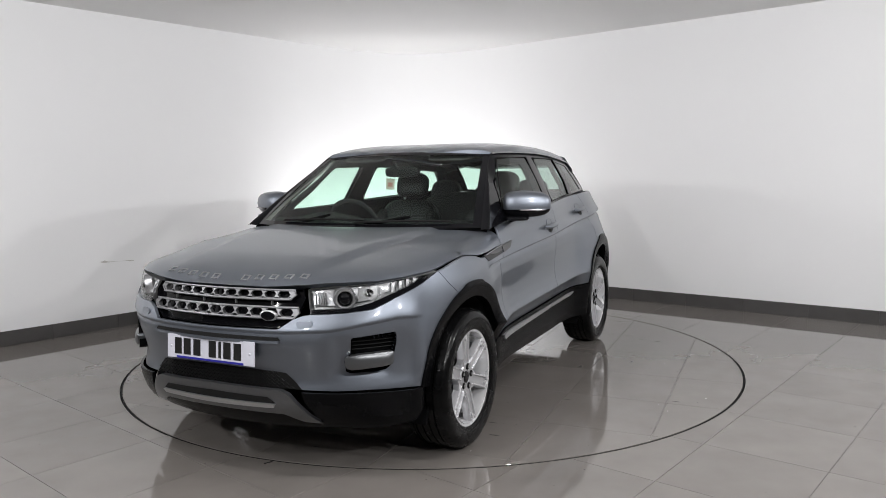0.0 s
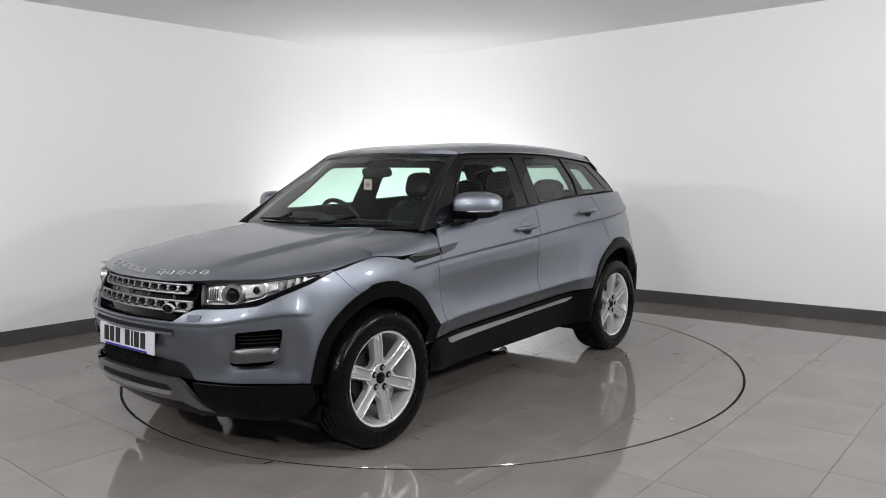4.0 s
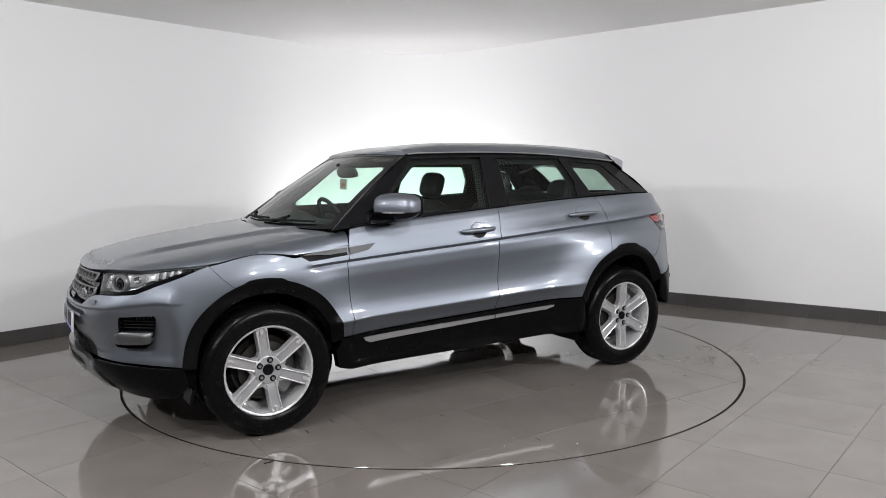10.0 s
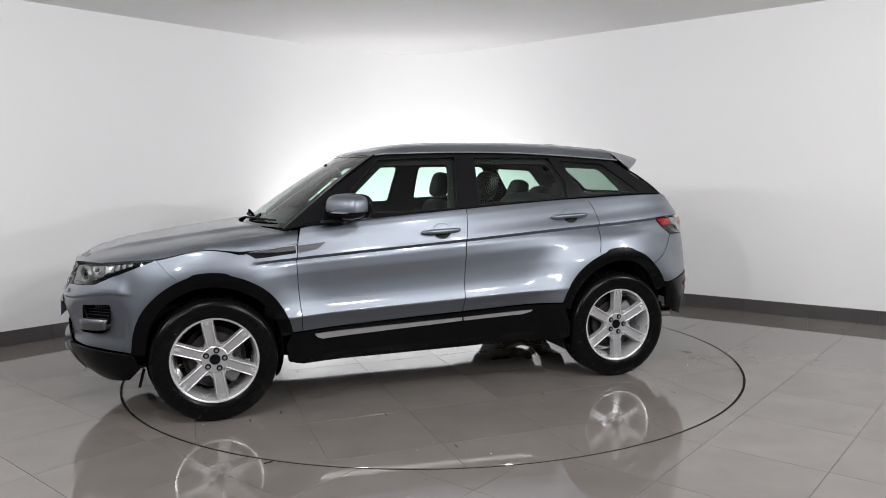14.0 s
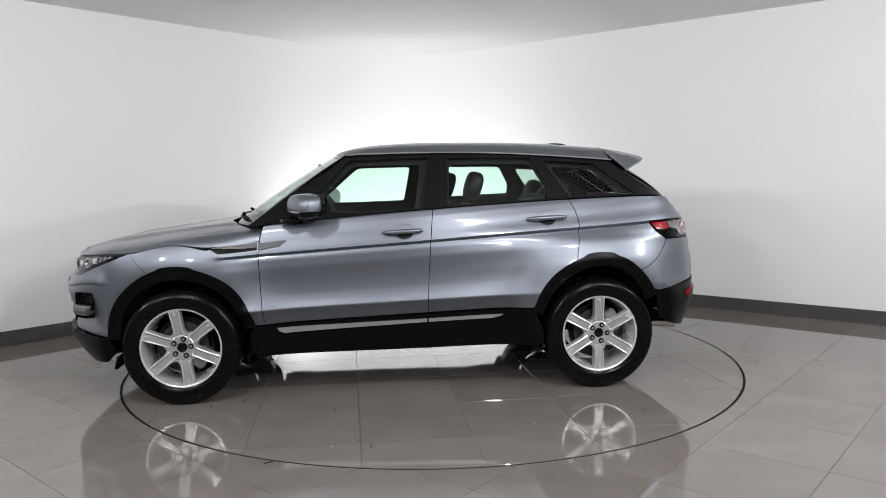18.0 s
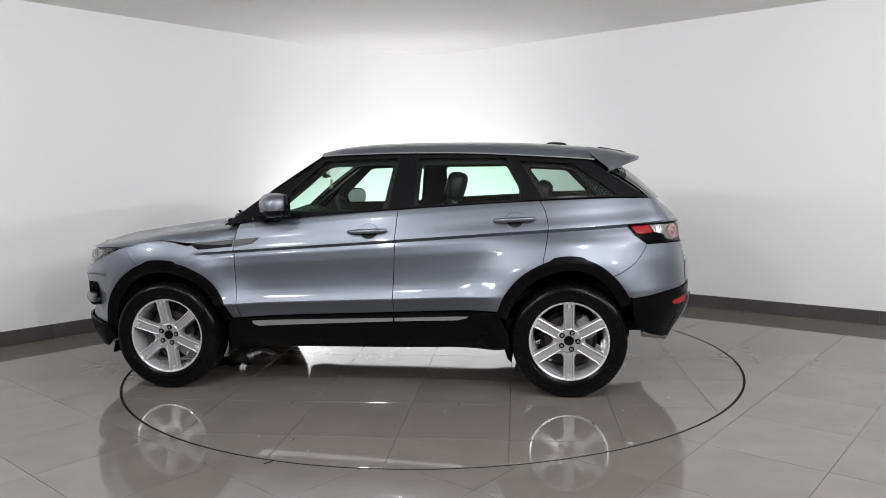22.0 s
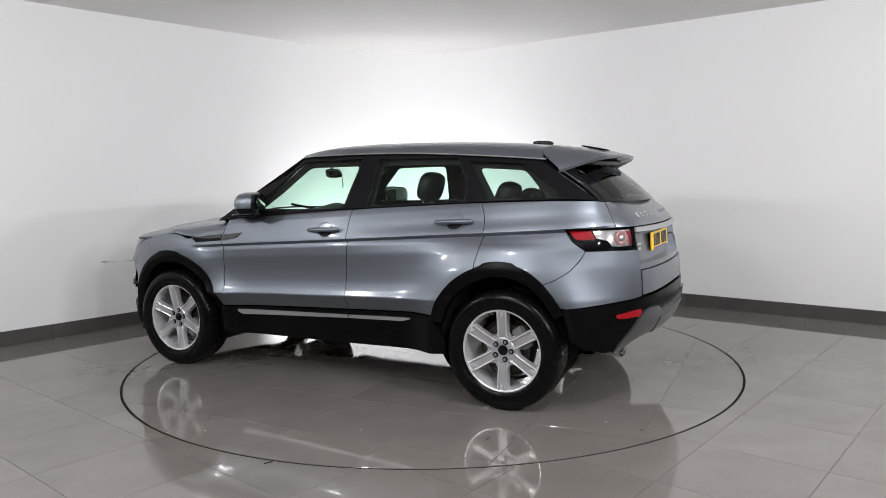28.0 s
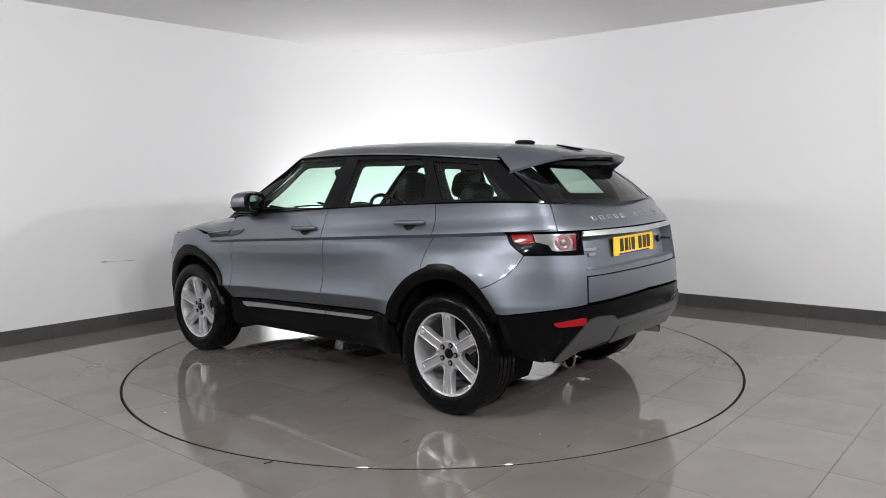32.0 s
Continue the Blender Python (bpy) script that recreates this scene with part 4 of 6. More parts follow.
    for edge in ([i for i in range(m)], [n_t * m + i for i in range(m)]):
        k0 = len(v)
        for q in edge:
            x, y, z = v[q]
            v.append((x, y * 0.985, z - 0.012))
        for q in range(m - 1):
            f.append((edge[q], edge[q + 1], k0 + q + 1, k0 + q))
    add("bonnet", flip((v, f)), PAINT, CAR, smooth=40)
    # roof
    v, f = [], []
    nx, ny = 44, 26
    for i in range(nx + 1):
        for j in range(ny + 1):
            t = -1 + 2 * j / ny
            t = math.copysign(abs(t) ** 0.75, t)
            x = -0.385 + 1.865 * i / nx
            x += 0.085 * abs(t) ** 2 * (1 - i / nx)
            v.append(roof(x, t * (table(RAIL_Y, x) + 0.012)))
    m = ny + 1
    f = [(i * m + j, (i + 1) * m + j, (i + 1) * m + j + 1, i * m + j + 1) for i in range(nx) for j in range(ny)]
    for edge in ([i * m for i in range(nx + 1)], [i * m + ny for i in range(nx + 1)]):
        k0 = len(v)
        for q in edge:
            x, y, z = v[q]
            v.append((x, y * 0.965, z - 0.004))
        for q in range(nx):
            f.append((edge[q], edge[q + 1], k0 + q + 1, k0 + q))
    k0 = len(v)
    for j in range(m):
        x, y, z = v[j]
        v.append(screen(max(-0.80, min(0.80, y / 0.7685)), 0.985, 0.003))
    f += [(j, j + 1, k0 + j + 1, k0 + j) for j in range(ny)]
    add("roof", (v, f), PAINT, CAR, smooth=40)
    # bright line under the roof edge
    pair("roof_trim", tube_vf([(x, -(table(RAIL_Y, x) + 0.013), table(RAIL, x) + 0.003) for x in [-0.29 + 1.79 * i / 30 for i in range(31)]], 0.0045, 6), SATIN, CAR, "thin bright roof edge")
    return doors, rdoors


def hood_front(s):
    """Front edge of the bonnet in plan: over the grille, then over the headlamp, back to its tip."""
    u = UF + (-1.622 - UF) * s
    z = linear([(UF, 0.905), (UF + 0.47, 0.905), (-2.0, 0.925), (-1.85, 0.937), (-1.622, 0.950)], u)
    x, y, _ = body(u, z)
    return x, -y


FRONT_DOORS, REAR_DOORS = build_panels()


# ---- windows, lamps, grille and trim of the car ----
F1, F2, F3, F4 = (-0.635, 1.168), (-0.275, 1.508), (0.235, 1.521), (0.187, 1.188)
R1, R2, R3, R4, R5 = (0.352, 1.206), (0.365, 1.517), (0.930, 1.513), (1.024, 1.236), (1.026, 1.345)
Q1, Q2, Q3, Q4 = (1.165, 1.254), (1.015, 1.491), (1.36, 1.465), (1.64, 1.262)
A0, A1, D0, D1 = (-0.91, 1.10), (-0.29, 1.536), (1.84, 1.2435), (1.46, 1.491)


def rounded(poly, r, n=4):
    """The outline with rounded corners."""
    out = []
    m = len(poly)
    for i in range(m):
        a, b, c = Vector(poly[i - 1]), Vector(poly[i]), Vector(poly[(i + 1) % m])
        d0, d1 = (a - b), (c - b)
        k = min(r, d0.length * 0.45, d1.length * 0.45)
        p, q = b + d0.normalized() * k, b + d1.normalized() * k
        for j in range(n + 1):
            t = j / n
            w = p * (1 - t) ** 2 + b * (2 * t * (1 - t)) + q * t * t
            out.append((w.x, w.y))
    return out


def grid_vf(fn, a0, a1, na, b0, b1, nb):
    v = [fn(a0 + (a1 - a0) * i / na, b0 + (b1 - b0) * j / nb) for i in range(na + 1) for j in range(nb + 1)]
    m = nb + 1
    return v, [(i * m + j, (i + 1) * m + j, (i + 1) * m + j + 1, i * m + j + 1) for i in range(na) for j in range(nb)]


def build_windows():
    rail = [(x, table(RAIL, x)) for x in [A1[0] + (D1[0] - A1[0]) * i / 16 for i in range(17)]]
    low = belt_line(A0[0], D0[0], 24)
    strips = [low + [Q4, Q1, R4, R1, F4, F1], [low[0], F1, F2, rail[0]], rail + [Q3, Q2, R3, R2, F3, F2], [F3, F4, R1, R2], [R3, R5, R4, Q1, Q2], [Q3, Q4, low[-1], rail[-1]]]
    pair("window_surround", house_vf(strips, depth=0.012), BLACK, CAR, "gloss black window surround")
    for host, glass, poly in ((FRONT_DOORS, GLASS, [F1, F2, F3, F4]), (REAR_DOORS, GLASS, [R1, R2, R3, R5, R4])):
        vf = house_vf(rounded(poly, 0.03), lift=-0.004, depth=0)
        for ob, w in zip(host, (vf, mirrored(vf))):
            p = add("window", w, glass, ob, "green-tinted door glass")
            p.visible_shadow = False
        for ob, s in zip(host, (1, -1)):
            line = [house(*q, 0.002) for q in poly + [poly[0]]]
            fine = []
            for a, b in zip(line, line[1:]):
                fine += [tuple(Vector(a).lerp(Vector(b), k / 6)) for k in range(6)]
            fine.append(line[-1])
            add("window_seal", tube_vf([(x, y * s, z) for x, y, z in fine], 0.004, 5), SEAL, ob)
    for p in pair("quarter_window", house_vf(rounded([Q1, Q2, Q3, Q4], 0.02), lift=-0.004, depth=0), GLASS_DARK, CAR, "dark-tinted quarter glass"):
        p.visible_shadow = False
    # waist seal under the windows
    pair("waist_seal", tube_vf([house(x, table(BELT, x) + 0.004, 0.004) for x in [-0.80 + 2.6 * i / 40 for i in range(41)]], 0.006, 6), BLACK, CAR)
    # inner frames behind the glass
    fi = [(-0.57, 1.203), (-0.245, 1.490), (0.190, 1.496), (0.140, 1.205)]
    ri = [(0.366, 1.230), (0.380, 1.494), (0.930, 1.490), (1.020, 1.330), (1.014, 1.252)]
    qi = [(1.205, 1.272), (1.065, 1.470), (1.36, 1.452), (1.53, 1.276)]
    low2 = [(A0[0] + 0.03, 1.02), (0.2, 1.08), (1.2, 1.12), (1.80, 1.14)]
    ring = [low2 + [qi[3], qi[0], ri[4], ri[0], fi[3], fi[0]], [low2[0], fi[0], fi[1], rail[0]], rail + [qi[2], qi[1], ri[2], ri[1], fi[2], fi[1]],
            [fi[2], fi[3], ri[0], ri[1]], [ri[2], ri[3], ri[4], qi[0], qi[1]], [qi[2], qi[3], low2[-1], rail[-1]]]
    for opening in (fi, ri, qi):
        for k in range(len(opening)):
            a, b, c = Vector(opening[k - 1]), Vector(opening[k]), Vector(opening[(k + 1) % len(opening)])
            p, q = b + (a - b).normalized() * 0.035, b + (c - b).normalized() * 0.035
            curve = [p * (1 - t) ** 2 + b * (2 * t * (1 - t)) + q * t * t for t in (0, 0.2, 0.4, 0.6, 0.8, 1)]
            ring.append([tuple(b)] + [tuple(w) for w in curve])
    pair("inner_frame", house_vf(ring, lift=-0.045, depth=0.012), TRIM, CAR, "dark inner door and pillar trim")
    add("headliner", grid_vf(lambda x, y: roof(x, y * (table(RAIL_Y, x) - 0.01), -0.035), -0.33, 1.5, 20, -0.97, 0.97, 12), HEADLINER, CAR, "grey fabric headliner")
    # windscreen and its pillars
    p = add("windscreen", grid_vf(lambda y, t: screen(y, t), 0.775, -0.775, 28, 0.0, 0.985, 12), GLASS, CAR, "clear green-tinted windscreen")
    p.visible_shadow = False
    band = [grid_vf(lambda y, t: screen(y, t, 0.002), -0.80, 0.80, 28, 0.0, 0.05, 2), grid_vf(lambda y, t: screen(y, t, 0.002), -0.80, 0.80, 28, 0.955, 1.0, 2),
            grid_vf(lambda y, t: screen(y, t, 0.002), -0.80, -0.755, 2, 0.0, 1.0, 10), grid_vf(lambda y, t: screen(y, t, 0.002), 0.755, 0.80, 2, 0.0, 1.0, 10)]
    add("windscreen_border", join_parts(band), BLACK, CAR, "black printed windscreen border")

    def pillar(a, t):
        p0, p1 = Vector(screen(-0.797, t)), Vector(house(A0[0] + (A1[0] - A0[0]) * t, A0[1] + (A1[1] - A0[1]) * t))
        w = p0.lerp(p1, a)
        w += Vector((-0.25, -0.8, 0.45)) * (0.014 * 4 * a * (1 - a))
        return tuple(w)
    pair("a_pillar", grid_vf(pillar, -0.02, 1.02, 6, -0.02, 1.0, 16), BLACK, CAR, "gloss black windscreen pillar")
    # inner face of the pillars
    pair("a_pillar_trim", grid_vf(lambda a, t: (lambda q: (q[0] + 0.03, q[1] * 0.95 , q[2] - 0.015))(pillar(a, t)), 0.06, 0.94, 3, 0.02, 0.98, 10), CREAM, CAR, "pale inner pillar trim")
    # cowl under the screen
    v, f = [], []
    for j in range(33):
        y = -0.83 + 1.66 * j / 32
        s = abs(y) / 0.83
        back = screen(max(-0.79, min(0.79, y)), 0.03)
        v += [(-1.13 + 0.26 * s ** 2.2, y, 1.066 - 0.02 * s), (-1.09 + 0.21 * s ** 2, y, 1.078), (back[0] + 0.02, y, 1.108)]
    f = [(j * 3 + k, j * 3 + k + 1, j * 3 + k + 4, j * 3 + k + 3) for j in range(32) for k in range(2)]
    add("cowl", (v, f), PLASTIC, CAR, "black plastic cowl below the windscreen")
    for a, b, t0, t1, piv in ((0.52, -0.12, 0.05, 0.075, (-0.965, 0.50, 1.100)), (-0.06, -0.64, 0.045, 0.06, (-1.05, -0.05, 1.104))):
        arm = tube_vf([piv, tuple(Vector(screen((a * 0.4 + b * 0.6), t1 + 0.02, 0.035))), tuple(Vector(screen((a + b) / 2, t1, 0.024)))], [0.014, 0.009, 0.006], 6)
        part_arm = add("wiper", arm, PLASTIC, CAR, "black windscreen wiper")
        add("blade", tube_vf([screen(a + (b - a) * k / 14, t0 + (t1 - t0) * k / 14, 0.014 + 0.008 * math.sin(math.pi * k / 14)) for k in range(15)], 0.007, 6), SEAL, part_arm)
    hub = moved(lathe_vf([(0.001, 0.02), (0.018, 0.018), (0.022, 0.0), (0.001, -0.01)], 12), pose(-0.965, 0.50, 1.10, 90))
    add("wiper_boss", hub, PLASTIC, CAR)
    # rear window
    p = add("rear_window", grid_vf(lambda y, t: rear_screen(y, t), 0.60, -0.60, 24, 0.03, 0.92, 10), GLASS_DARK, CAR, "dark-tinted rear window")
    p.visible_shadow = False
    band = [grid_vf(lambda y, t: rear_screen(y, t, 0.003), 0.72, -0.72, 28, -0.02, 0.05, 2), grid_vf(lambda y, t: rear_screen(y, t, 0.003), 0.72, -0.72, 28, 0.90, 1.0, 2),
            grid_vf(lambda y, t: rear_screen(y, t, 0.003), 0.72, 0.56, 4, 0.0, 1.0, 10), grid_vf(lambda y, t: rear_screen(y, t, 0.003), -0.56, -0.72, 4, 0.0, 1.0, 10)]
    add("rear_window_border", join_parts(band), BLACK, CAR, "gloss black rear window border")
    def d_filler(a, t):
        p0 = Vector(rear_screen(-0.66, t, 0.006))
        p1 = Vector(house(D0[0] + (D1[0] - D0[0]) * t, D0[1] + (D1[1] - D0[1]) * t, 0.003))
        return tuple(p0.lerp(p1, a))
    pair("d_pillar", grid_vf(d_filler, 0.0, 1.0, 6, -0.04, 1.0, 14), BLACK, CAR, "gloss black rear window pillar")
    wiper = add("rear_wiper", tube_vf([rear_screen(0.0, 0.90, 0.03), rear_screen(0.12, 0.86, 0.03), rear_screen(0.44, 0.82, 0.02)], [0.016, 0.010, 0.006], 6), PLASTIC, CAR, "black rear wiper")
    # roof spoiler: it sweeps from the roof's end to a curved lip and down to two side tips
    tip_x = [(0.0, 1.835), (0.30, 1.825), (0.42, 1.80), (0.50, 1.755), (0.56, 1.70), (0.62, 1.645), (0.67, 1.604)]
    tip_z = [(0.0, 1.515), (0.30, 1.512), (0.42, 1.503), (0.50, 1.488), (0.56, 1.468), (0.62, 1.444), (0.67, 1.425)]
    v, f = [], []
    n = 32
    for j in range(n + 1):
        q = -1 + 2 * j / n
        s = abs(q)
        yr = q * 0.590
        root = Vector(roof(1.470, yr, 0.002))
        if s > 0.93:
            root.z = max(root.z, 1.535)
        tip = Vector((table(tip_x, 0.67 * s) - 0.014 * s ** 4, 0.625 * q, table(tip_z, 0.67 * s)))
        mid = root.lerp(tip, 0.5) + Vector((0, 0, 0.012 * (1 - s ** 4)))
        near = root.lerp(tip, 0.9) + Vector((0, 0, 0.006))
        under = tip + Vector((-0.008, 0, -0.020))
        back = Vector((max(root.x + 0.03, tip.x - 0.14), tip.y * 0.97, tip.z - 0.026))
        v += [tuple(p) for p in (root, mid, near, tip, under, back)]
    m = 6
    f = [(j * m + k, j * m + k + 1, (j + 1) * m + k + 1, (j + 1) * m + k) for j in range(n) for k in range(m - 1)]
    sp = add("roof_spoiler", (v, f), PAINT, CAR, "grey roof spoiler over the rear window", 45)
    add("spoiler_base", moved(bm_blob(0.075, 0.44, 0.020, 20, 8, 4), pose(1.655, 0, 1.480, 0, 12)), PLASTIC, sp, "black spoiler underside")
    add("brake_light", moved(box_vf(-0.008, -0.17, -0.009, 0.008, 0.17, 0.009), pose(1.818, 0, 1.497, 0, 30)), BLACK, sp, "dark high-level brake light")
    add("spoiler_recess", moved(bm_blob(0.10, 0.030, 0.007, 20, 6, 3.0), pose(1.655, -0.07, 1.566, 0, 11)), BLACK, sp, "small black recess on the spoiler")
    # aerial
    add("aerial_fin", moved(bm_blob(0.075, 0.034, 0.018), pose(1.27, 0, 1.612, 0, 3)), BLACK, CAR, "low black roof aerial")


def bm_blob(a, b, c, nu=16, nv=8, power=2.6):
    """A rounded block of half-sizes a, b, c."""
    v, f = [], []

    def sp(x, p):
        return math.copysign(abs(x) ** p, x)
    e = 2 / power
    for i in range(nv + 1):
        t = -math.pi / 2 + math.pi * i / nv
        for j in range(nu):
            w = 2 * math.pi * j / nu
            v.append((a * sp(math.cos(t), e) * sp(math.cos(w), e), b * sp(math.cos(t), e) * sp(math.sin(w), e), c * sp(math.sin(t), e)))
    for i in range(nv):
        for j in range(nu):
            f.append((i * nu + j, i * nu + (j + 1) % nu, (i + 1) * nu + (j + 1) % nu, (i + 1) * nu + j))
    return v, f


build_windows()


def build_front():
    # grille
    shell = [(UF, 0.905), (UF + 0.455, 0.903), (UF + 0.475, 0.865), (UF + 0.45, 0.81), (UF + 0.42, 0.778), (UF + 0.355, 0.738), (UF, 0.736)]
    grille = add("grille", both(body_vf(shell, lift=-0.035, depth=-0.03, gap=0)), BLACK, CAR, "black radiator grille with silver mesh bars")
    for z0, z1, s1 in ((0.858, 0.899, 0.425), (0.778, 0.825, 0.450)):
        # frame and cell walls of one mesh bar
        pieces = []
        line = [(UF, z0), (UF + s1 - 0.03, z0 + 0.002), (UF + s1, (z0 + z1) / 2 + 0.004), (UF + s1 - 0.008, z1), (UF, z1)]
        fine = []
        for a, b in zip(line, line[1:]):
            k = max(1, int(math.hypot(b[0] - a[0], b[1] - a[1]) / 0.03))
            fine += [(a[0] + (b[0] - a[0]) * q / k, a[1] + (b[1] - a[1]) * q / k) for q in range(k)]
        fine.append(line[-1])
        pieces.append(tube_vf([body(a, b, -0.006) for a, b in fine], 0.0062, 6))
        w, h = (s1 - 0.026) / 5.5, z1 - z0
        zc, hh, zt, zb = z0 + 0.57 * h, 0.36 * h, z0 + 0.30 * h, z0 + 0.09 * h
        v, f = [], []

        def quad(*pts):
            k = len(v)
            v.extend(body(max(UF, a), b, -0.004) for a, b in pts)
            f.append(tuple(range(k, k + len(pts))))

        def hole(pts):
            k, n = len(v), len(pts)
            v.extend(body(max(UF, a), b, -0.004) for a, b in pts)
            v.extend(body(max(UF, a), b, -0.022) for a, b in pts)
            f.extend((k + q, k + (q + 1) % n, k + n + (q + 1) % n, k + n + q) for q in range(n))
        for q in range(6):
            c = UF + q * w
            for g in (-1, 1):
                e = c + g * w / 2
                L, TL, BL = (c + g * 0.465 * w, zc), (c + g * 0.27 * w, zc + hh), (c + g * 0.27 * w, zc - hh)
                P, Q = (e - g * 0.11 * w, zt), (e - g * 0.27 * w, zb)
                if q == 0 and g < 0:
                    continue
                for pts in (((e, z1), TL, (c, zc + hh), (c, z1)), ((e, z1), (e, zc), L, TL), ((e, zc), (e, zt), P, L), (L, P, Q, BL),
                            (Q, (e, zb), (e, z0), (c, z0)), (BL, Q, (c, z0), (c, zc - hh))):
                    quad(*(pts if g < 0 else tuple(reversed(pts))))
                hole([(e, zt), P, Q, (e, zb)])
            hole([(c - 0.465 * w, zc), (c - 0.27 * w, zc + hh), (c + 0.27 * w, zc + hh), (c + 0.465 * w, zc), (c + 0.27 * w, zc - hh), (c - 0.27 * w, zc - hh)])
        quad((UF + 5.5 * w, z0), (UF + s1 - 0.02, z0), (UF + s1 - 0.006, (z0 + z1) / 2), (UF + s1 - 0.012, z1), (UF + 5.5 * w, z1))
        pieces.append((v, f))
        add("mesh_bar", both(join_parts(pieces)), GRILLE_SILVER, grille, "silver honeycomb bar")
    for s in (-0.30, -0.10, 0.10, 0.30):
        x, y, z = body(UF + abs(s), 0.842, -0.02)
        add("clip", box_at((x, math.copysign(y, s) if s > 0 else -abs(y), z), 0.012, 0.004, 0.009), SATIN, grille)
    bx, by, bz = body(UF + 0.30, 0.79, 0.0)
    add("oval_badge", moved(lathe_vf([(0.0001, -0.006), (0.036, -0.005), (0.042, -0.002), (0.044, 0.004)], 28), pose(bx, by, bz, 0, 0, -84) @ Matrix.Diagonal((1.05, 1, 0.58, 1))), SATIN, grille, "plain oval badge")
    add("oval_field", moved(lathe_vf([(0.0001, -0.0075), (0.034, -0.0068), (0.035, 0.0)], 28), pose(bx, by, bz, 0, 0, -84) @ Matrix.Diagonal((1.05, 1, 0.55, 1))), BLACK, grille)
    # trim slot above the plate
    slot = add("bumper_slot", both(body_vf([(UF, 0.702), (UF + 0.36, 0.700), (UF + 0.37, 0.686), (UF, 0.684)], lift=0.013, depth=0.02, gap=0)), SEAL, CAR, "dark slot across the bumper")
    add("slot_lip", both(body_vf([(UF, 0.684), (UF + 0.37, 0.685), (UF + 0.365, 0.674), (UF, 0.672)], lift=0.020, depth=0.025, gap=0)), PAINT, slot)
    # washer covers
    pair("washer_cover", body_vf(rounded([(-2.345, 0.742), (-2.35, 0.774), (-2.268, 0.776), (-2.275, 0.745)], 0.012), lift=0.021, depth=0.006), PAINT, CAR, "headlamp washer cover")
    # fog lamp pockets
    inner, outer = fog_pocket()
    whole = inner[:-1] + outer[:-1]
    pair("fog_pocket", body_vf(whole, lift=-0.045, depth=-0.045, gap=0), PLASTIC, CAR, "dark bumper side vent")
    bar = smooth_line([(-2.135, 0.565), (-2.135, 0.600), (-2.11, 0.614), (-2.02, 0.617), (-1.918, 0.617), (-1.918, 0.60), (-1.925, 0.562), (-2.02, 0.553), (-2.11, 0.550), (-2.135, 0.565)], 2)[:-1]
    pair("vent_bar", body_vf(bar, lift=0.004, depth=0.035, gap=0, du=0.02, rows=[0.60 + 0.007 * i for i in range(16)],
                              bulge=lambda u, z: 0.016 * max(0.0, 1 - ((z - 0.584) / 0.036) ** 2) ** 0.5 * min(1.0, (u + 2.14) / 0.03, (-1.912 - u) / 0.02)), DARKSILVER, CAR, "satin grey bar in the side vent")
    ribs = [tube_vf([body(u, z, -0.03) for u in [-2.10 + 0.2 * q / 8 for q in range(9)]], 0.003, 4) for z in (0.635, 0.652, 0.669, 0.686)]
    pair("vent_ribs", join_parts(ribs), SEAL, CAR)
    # headlamps
    top = [(-1.622, 0.950), (-1.70, 0.944), (-1.85, 0.936), (-2.0, 0.925), (-2.15, 0.916), (UF + 0.485, 0.905), (UF + 0.49, 0.86)]
    outline = HL_LOW + top
    for s in (1, -1):
        def side(vf):
            return vf if s == 1 else mirrored(vf)
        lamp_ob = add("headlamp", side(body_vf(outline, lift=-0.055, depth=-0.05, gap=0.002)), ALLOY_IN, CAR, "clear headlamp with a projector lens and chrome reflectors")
        refl = [(UF + 0.51, 0.825), (UF + 0.50, 0.895), (-2.15, 0.908), (-2.0, 0.916), (-1.85, 0.926), (-1.72, 0.937), (-1.79, 0.912), (-1.92, 0.878), (-2.0, 0.853), (-2.1, 0.832)]
        add("reflector", side(body_vf(refl, lift=-0.035, depth=0.01, bulge=lambda u, z: 0.010 * math.sin(u * 40) * math.cos(z * 60))), REFLECT, lamp_ob, "chrome lamp reflector")
        for k in range(5):
            a = UF + 0.515 + 0.014 * k
            add("flute", side(body_vf([(a, 0.835 - 0.001 * k), (a - 0.003, 0.886), (a + 0.005, 0.887), (a + 0.008, 0.835 - 0.001 * k)], lift=-0.026, depth=0.008, gap=0)), CHROME, lamp_ob)
        px, py, pz = body(-2.125, 0.862, -0.022)
        turn = pose(px, py, pz, 0, 0, -52)
        add("projector_ring", side(moved(lathe_vf([(0.034, -0.010), (0.036, -0.020), (0.041, -0.021), (0.043, -0.014), (0.046, -0.014), (0.049, -0.018), (0.052, -0.012), (0.053, 0.015)], 32), turn)), LETTER, lamp_ob, "bright double ring")
        add("projector_lens", side(moved(lathe_vf([(0.0001, -0.026), (0.012, -0.024), (0.023, -0.017), (0.031, -0.008), (0.034, 0.004)], 24), turn)), BLACK, lamp_ob, "dark glass projector lens")
        guide = smooth_line([(-2.17, 0.822), (-2.10, 0.815), (-2.04, 0.833), (-1.985, 0.843), (-1.955, 0.865), (-1.945, 0.905)], 4)
        add("light_guide", side(tube_vf([body(a, b, -0.018) for a, b in guide], 0.0035, 6)), LETTER, lamp_ob)
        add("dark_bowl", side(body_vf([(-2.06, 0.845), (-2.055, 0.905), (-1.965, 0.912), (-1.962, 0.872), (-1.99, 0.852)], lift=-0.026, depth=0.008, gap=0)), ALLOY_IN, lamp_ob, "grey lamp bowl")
        qx, qy, qz = body(-2.005, 0.884, -0.020)
